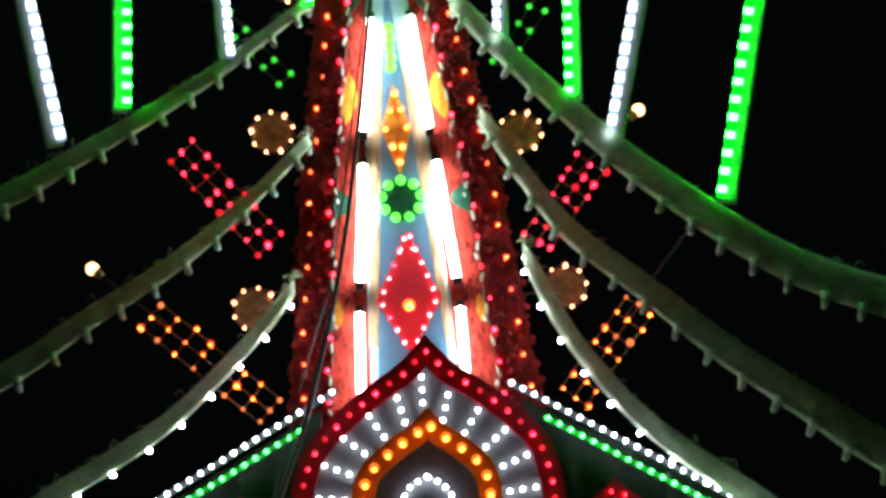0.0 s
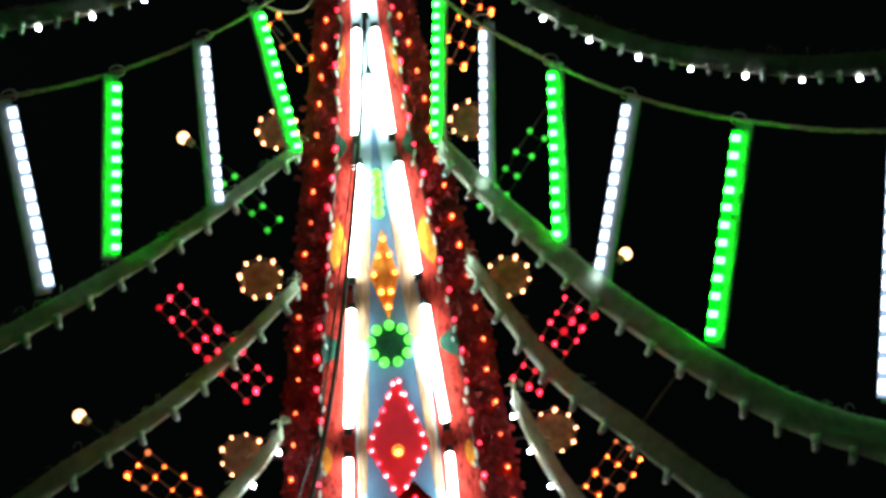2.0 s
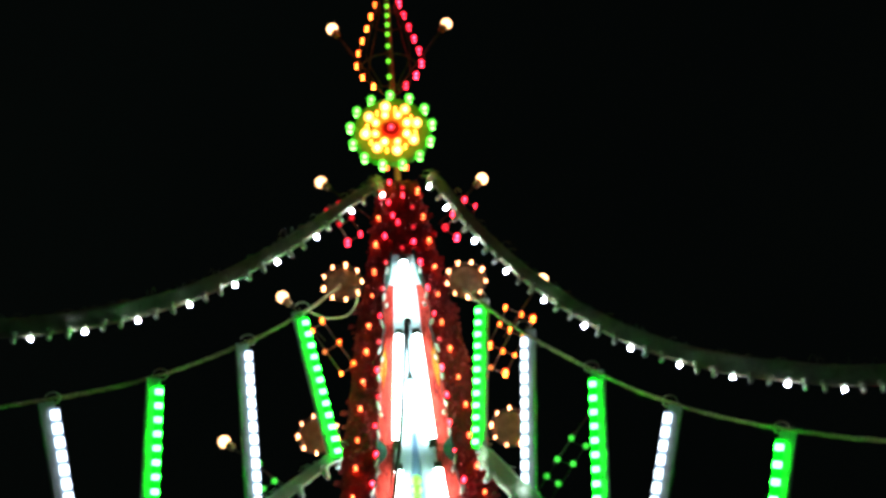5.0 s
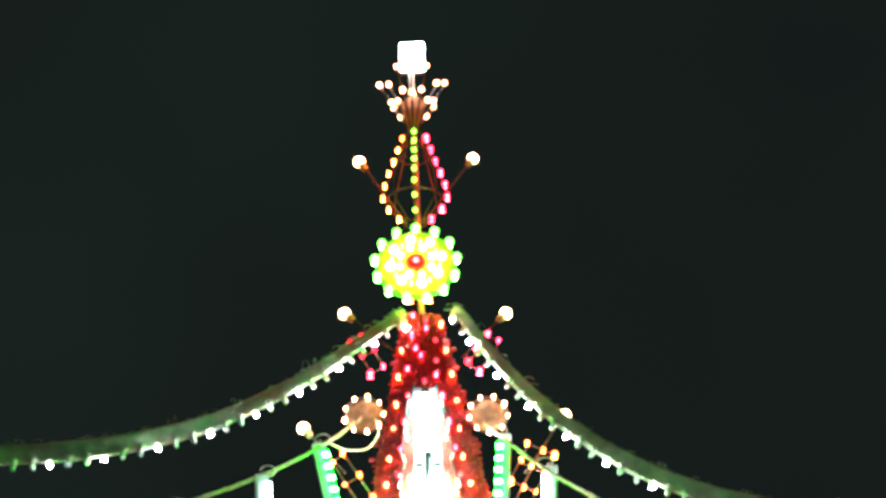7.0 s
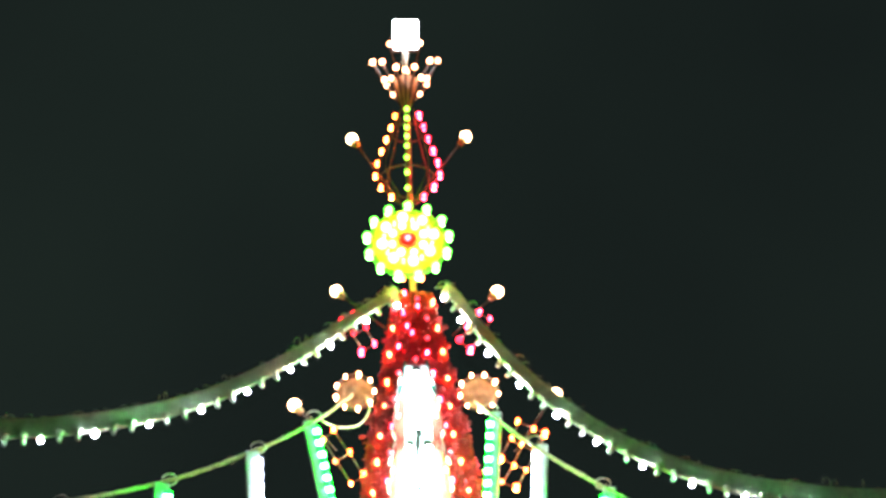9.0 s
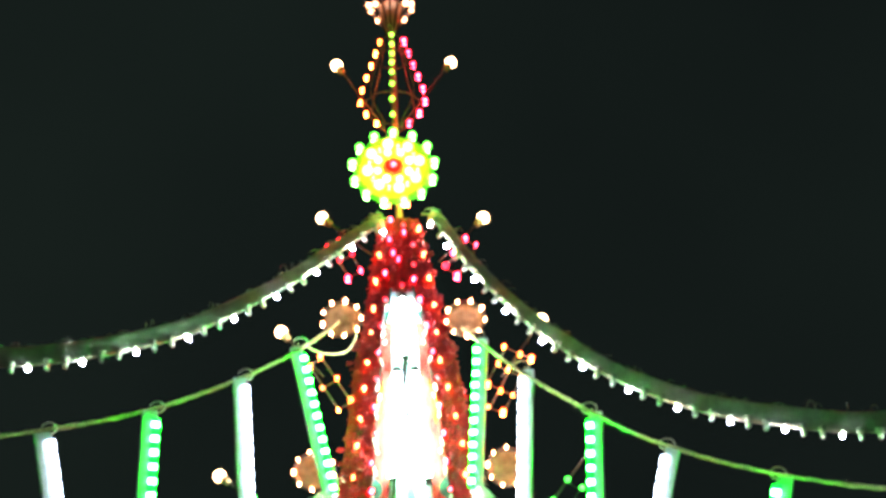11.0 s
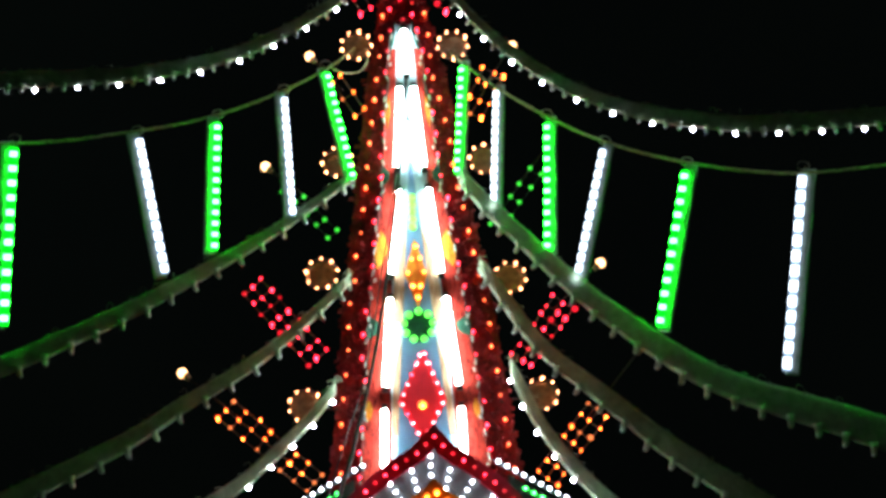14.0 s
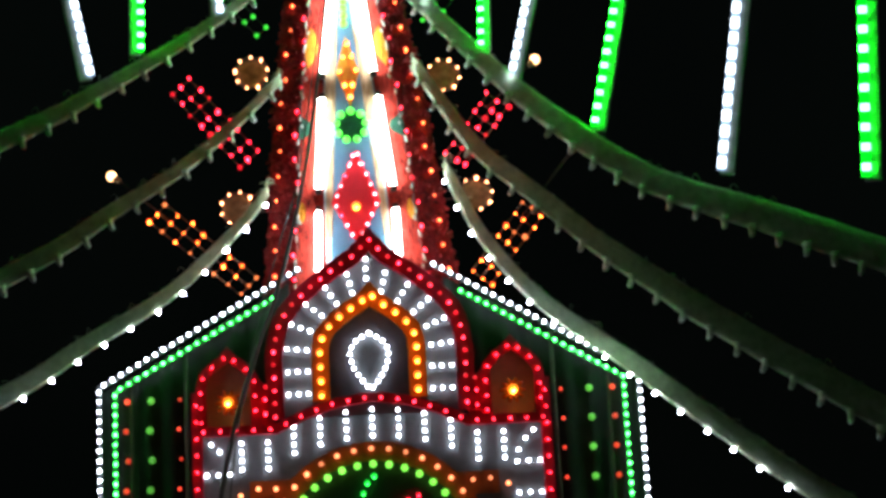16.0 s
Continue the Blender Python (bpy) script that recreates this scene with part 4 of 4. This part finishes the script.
# dark cloth at both sides under the sloping eaves
for sx in (-1, 1):
    bm = bmesh.new()
    cols = []
    for k in range(89):
        u = 0.9 + 2.2 * k / 88
        y = FY + 0.16 + 0.022 * math.sin(u * 19 + 2 * noise.noise(Vector((u * 2, sx, 0)))) + 0.012 * noise.noise(Vector((u * 9, sx * 5, 1)))
        cols.append([bm.verts.new((fx + sx * u, y + 0.01 * math.sin(j + u * 5), GROUND + (4.16 - (u - 0.9) * 0.545 - GROUND) * j / 12)) for j in range(13)])
    for a, b in zip(cols, cols[1:]):
        for j in range(12):
            bm.faces.new((a[j], a[j + 1], b[j + 1], b[j]))
    bmesh.ops.recalc_face_normals(bm, faces=bm.faces[:])
    bmesh.ops.solidify(bm, geom=bm.faces[:], thickness=0.008)
    screen = part("side_screen", local(arcade, bm), M_DARK_CLOTH, arcade, "dark green cloth screen hanging in folds", smooth=True)
    for u, r in ((2.11, 0.03), (2.74, 0.022)):
        part("screen_post", local(arcade, rod(bmesh.new(), (fx + sx * u, FY + 0.10, GROUND), (fx + sx * (u + 0.01), FY + 0.10, 4.1 - (u - 0.9) * 0.545), r, r * 0.8)), M_ROD, arcade, smooth=True)
    drop = 0.08 if sx > 0 else 0.0
    outer = [(fx + sx * 0.75, 4.31), (fx + sx * 3.1, 3.0 - drop), (fx + sx * 3.1, GROUND)]
    inner = [(fx + sx * 1.05, 3.98), (fx + sx * 2.92, 2.945 - drop), (fx + sx * 2.92, GROUND)]
    for line, m, name in ((outer, G_STUD, "eave_rail"), (inner, G_GREEN_STUD, "eave_rail")):
        rail = part(name, local(arcade, band(bmesh.new(), line if sx < 0 else line[::-1], 0.05, FY + 0.02, 0.04)), M_DARK_BOARD if m is G_STUD else M_RAIL, arcade)
        k = [Vector((x, 0, z)) for x, z in line]
        for p in along(k, 0.112 if m is G_STUD else 0.112, 0.05):
            if p.z > 1.3:
                lamp(rail, (p.x, FY - 0.01, p.z), m, 0.019)
    for u, m, r in ((2.80, G_RUST_LAMP, 0.033), (2.53, G_DIM_GREEN, 0.042), (2.2, G_RUST_LAMP, 0.022)):
        z = 2.84 - drop
        while z > 1.3:
            lamp(screen, (fx + sx * u + 0.02 * math.sin(z * 9), FY + 0.09, z), m, r)
            z -= 0.34

# big arch: grey field, red border, orange inner arch, dark niche
big = arch_line(fx, 1.10, 2.55, 3.35, 4.62, lean=0.045)
field = fboard("arch_field", big, FY + 0.06, 0.05, M_GREY_BOARD, "grey arched board set with white lamps")
border = fband("arch_border", big, 0.20, FY + 0.02, 0.06, M_RED_BOARD, "dark red border with red lamps", centre=fx + 0.045)
for k, p in enumerate(along([Vector((x, 0, z)) for x, z in big], 0.15, 0.03)):
    lamp(border, (p.x, FY - 0.005, p.z), G_RED if k % 5 in (0, 2, 3) else G_DIM_RED, 0.03 if k % 5 in (0, 3) else 0.024)
inner = arch_line(fx - 0.01, 0.555, 2.74, 3.35, 3.97, lean=0.04)
fboard("niche", arch_line(fx - 0.01, 0.5, 2.77, 3.35, 3.92, lean=0.04), FY + 0.045, 0.012, M_DARK_BOARD, "dark niche board")
inner_ob = fband("inner_arch", inner, 0.20, FY + 0.01, 0.05, M_ORANGE_BOARD, "orange arch with amber lamps", centre=fx + 0.03)
for p in along([Vector((x, 0, z)) for x, z in inner], 0.165, 0.06):
    lamp(inner_ob, (p.x, FY - 0.02, p.z), G_AMBER, 0.045)
# rays of three white lamps over the grey field
ray_line = [Vector((x, 0, z)) for x, z in arch_line(fx, 0.83, 2.62, 3.40, 4.27)]
ray_half = sum((b - a).length for a, b in zip(ray_line, ray_line[1:])) / 2
rays = along(ray_line, 0.26, ray_half % 0.26)
for p in rays:
    d = Vector((p.x - fx, 0, max(p.z - 3.25, 0) * 0.9)).normalized()
    for k in (-1, 0, 1):
        q = p + d * 0.115 * k
        lamp(field, (q.x, FY + 0.03, q.z), G_STUD, 0.0185)
# drop of white lamps in the niche
drop = [(0.0, 3.50), (-0.14, 3.43), (-0.23, 3.30), (-0.2, 3.12), (-0.1, 2.96), (0.0, 2.84), (0.11, 2.96), (0.2, 3.12), (0.23, 3.30), (0.14, 3.43), (0.0, 3.50)]
drop_ob = fboard("drop_board", [(fx + x * 1.1, 3.2 + (z - 3.2) * 1.1) for x, z in drop[:-1]], FY + 0.03, 0.012, M_GREY_BOARD)
for p in along([Vector((fx + x, 0, z)) for x, z in drop], 0.088):
    lamp(drop_ob, (p.x, FY + 0.005, p.z), G_STUD, 0.0185)

# small side niches with a sun lamp
for x in (fx - 1.635, fx + 1.635):
    small = arch_line(x, 0.31, 2.5, 2.95, 3.33, 8)
    niche = fboard("small_niche", small, FY + 0.07, 0.04, M_BEIGE, "beige niche board lit by one lamp")
    rim = fband("small_border", small, 0.12, FY + 0.03, 0.05, M_RED_BOARD, centre=x)
    for p in along([Vector((a, 0, b)) for a, b in small], 0.17, 0.05):
        lamp(rim, (p.x, FY + 0.0, p.z), G_RED, 0.021)
    bm = bmesh.new()
    for k in range(10):
        a = math.pi * k / 5
        m = Matrix.Translation((x + 0.09 * math.cos(a), FY + 0.055, 2.77 + 0.09 * math.sin(a))) @ Matrix.Rotation(-a, 4, "Y")
        bmesh.ops.create_icosphere(bm, subdivisions=1, radius=1, matrix=m @ Matrix.Diagonal((0.075, 0.014, 0.03, 1)))
    part("petal_ring", local(arcade, bm), M_ORANGE_BOARD, niche, "orange plastic petals round the lamp", smooth=True)
    lamp(niche, (x, FY + 0.01, 2.77), G_SUN, 0.06)
    side = -1 if x > fx else 1
    o = [(x + side * 0.30, 2.5), (x + side * 0.53, 2.5), (x + side * 0.53, 3.02), (x + side * 0.42, 2.97), (x + side * 0.33, 3.06)]
    spandrel = fboard("niche_spandrel", o, FY + 0.05, 0.05, M_RED_BOARD)
    for k, (u, z) in enumerate(((0.42, 2.62), (0.42, 2.79), (0.43, 2.93))):
        lamp(spandrel, (x + side * u, FY + 0.02, z), G_DIM_RED if k == 2 else G_RED, 0.024)

# frieze, its curved red edge, and the low arch
frieze = fboard("frieze", [(fx - 2.0, 0.2), (fx + 2.0, 0.2), (fx + 2.0, 2.44), (fx + 1.1, 2.44), (fx + 0.6, 2.66), (fx, 2.75), (fx - 0.6, 2.66), (fx - 1.1, 2.44), (fx - 2.0, 2.44)], FY + 0.09, 0.05, M_GREY_BOARD, "grey board set with white lamps")
edge = [(fx - 2.0, 2.44), (fx - 1.1, 2.44), (fx - 0.75, 2.60), (fx - 0.4, 2.71), (fx, 2.76), (fx + 0.4, 2.71), (fx + 0.75, 2.60), (fx + 1.1, 2.44), (fx + 2.0, 2.44)]
edge_ob = fband("frieze_edge", edge, 0.11, FY + 0.0, 0.07, M_RED_BOARD)
for p in along([Vector((x, 0, z)) for x, z in edge], 0.19, 0.08):
    lamp(edge_ob, (p.x, FY - 0.025, p.z), G_RED, 0.023)
for sx in (-1, 1):
    line = [(fx + sx * 2.0, GROUND), (fx + sx * 2.0, 2.9)]
    side_ob = fband("frieze_side", line, 0.12, FY + 0.02, 0.08, M_RED_BOARD)
    for p in along([Vector((x, 0, z)) for x, z in line], 0.19, 1.7):
        if p.z > 1.3:
            lamp(side_ob, (p.x, FY - 0.01, p.z), G_RED, 0.02)
for k in range(-5, 6):
    u = 0.30 * k
    if abs(u) > 1.1:
        zt = 2.30
    else:
        zt = 2.62 - 0.24 * (u / 1.1) ** 2
    for j in range(4):
        lamp(frieze, (fx + u, FY + 0.065, zt - 0.1 * j), G_STUD, 0.0185)
for sx in (-1, 1):
    ends = [(1.845, 2.30), (1.75, 2.21), (1.66, 2.08)] + [(1.64 + 0.13 * k, z) for z in (1.95, 1.59) for k in range(3)]
    for u, z in ends:
        lamp(frieze, (fx + sx * u, FY + 0.065, z), G_STUD, 0.0185)
low = [(fx - 0.01 + 1.22 * math.cos(a), 0.92 + 1.22 * math.sin(a)) for a in [math.pi * (1 - k / 28) for k in range(29)]]
low_ob = fband("low_arch", low, 0.22, FY + 0.05, 0.05, M_BROWN_BOARD, "rust-coloured arch band with lamps")
for p in along([Vector((x, 0, z)) for x, z in low], 0.2, 0.1):
    if p.z > 1.2:
        lamp(low_ob, (p.x, FY + 0.02, p.z + 0.03), G_DIM_PEACH, 0.028)
for sx in (-1, 1):
    fboard("low_shoulder", [(fx + sx * 1.0, 1.6), (fx + sx * 1.42, 1.6), (fx + sx * 1.42, 1.86), (fx + sx * 0.82, 1.86)], FY + 0.07, 0.02, M_BROWN_BOARD)
opening = fboard("low_opening", [(fx - 0.01 + 1.12 * math.cos(a), 0.92 + 1.12 * math.sin(a)) for a in [math.pi * (1 - k / 28) for k in range(29)]], FY + 0.06, 0.02, M_DARK_BOARD)
for k in range(15):
    a = math.pi * (0.5 + (k - 7) * 0.054)
    lamp(opening, (fx - 0.01 + 1.07 * math.cos(a), FY + 0.02, 0.92 + 1.07 * math.sin(a)), G_LEAF_LIME, 0.042)
for x, z in ((0.104, 1.85), (0.024, 1.775), (-0.025, 1.66), (-0.06, 1.55)):
    lamp(opening, (x, FY + 0.02, z), G_GREEN, 0.036)
for x, z in ((0.60, 1.615), (0.48, 1.57)):
    lamp(opening, (x, FY + 0.02, z), G_RED, 0.03)
for sx in (-1, 1):
    for u, z in ((1.12, 1.76), (1.32, 1.77), (1.52, 1.70)):
        lamp(low_ob, (fx + sx * u, FY + 0.03, z), G_DIM_PEACH, 0.026)
arcade.location.z = GROUND
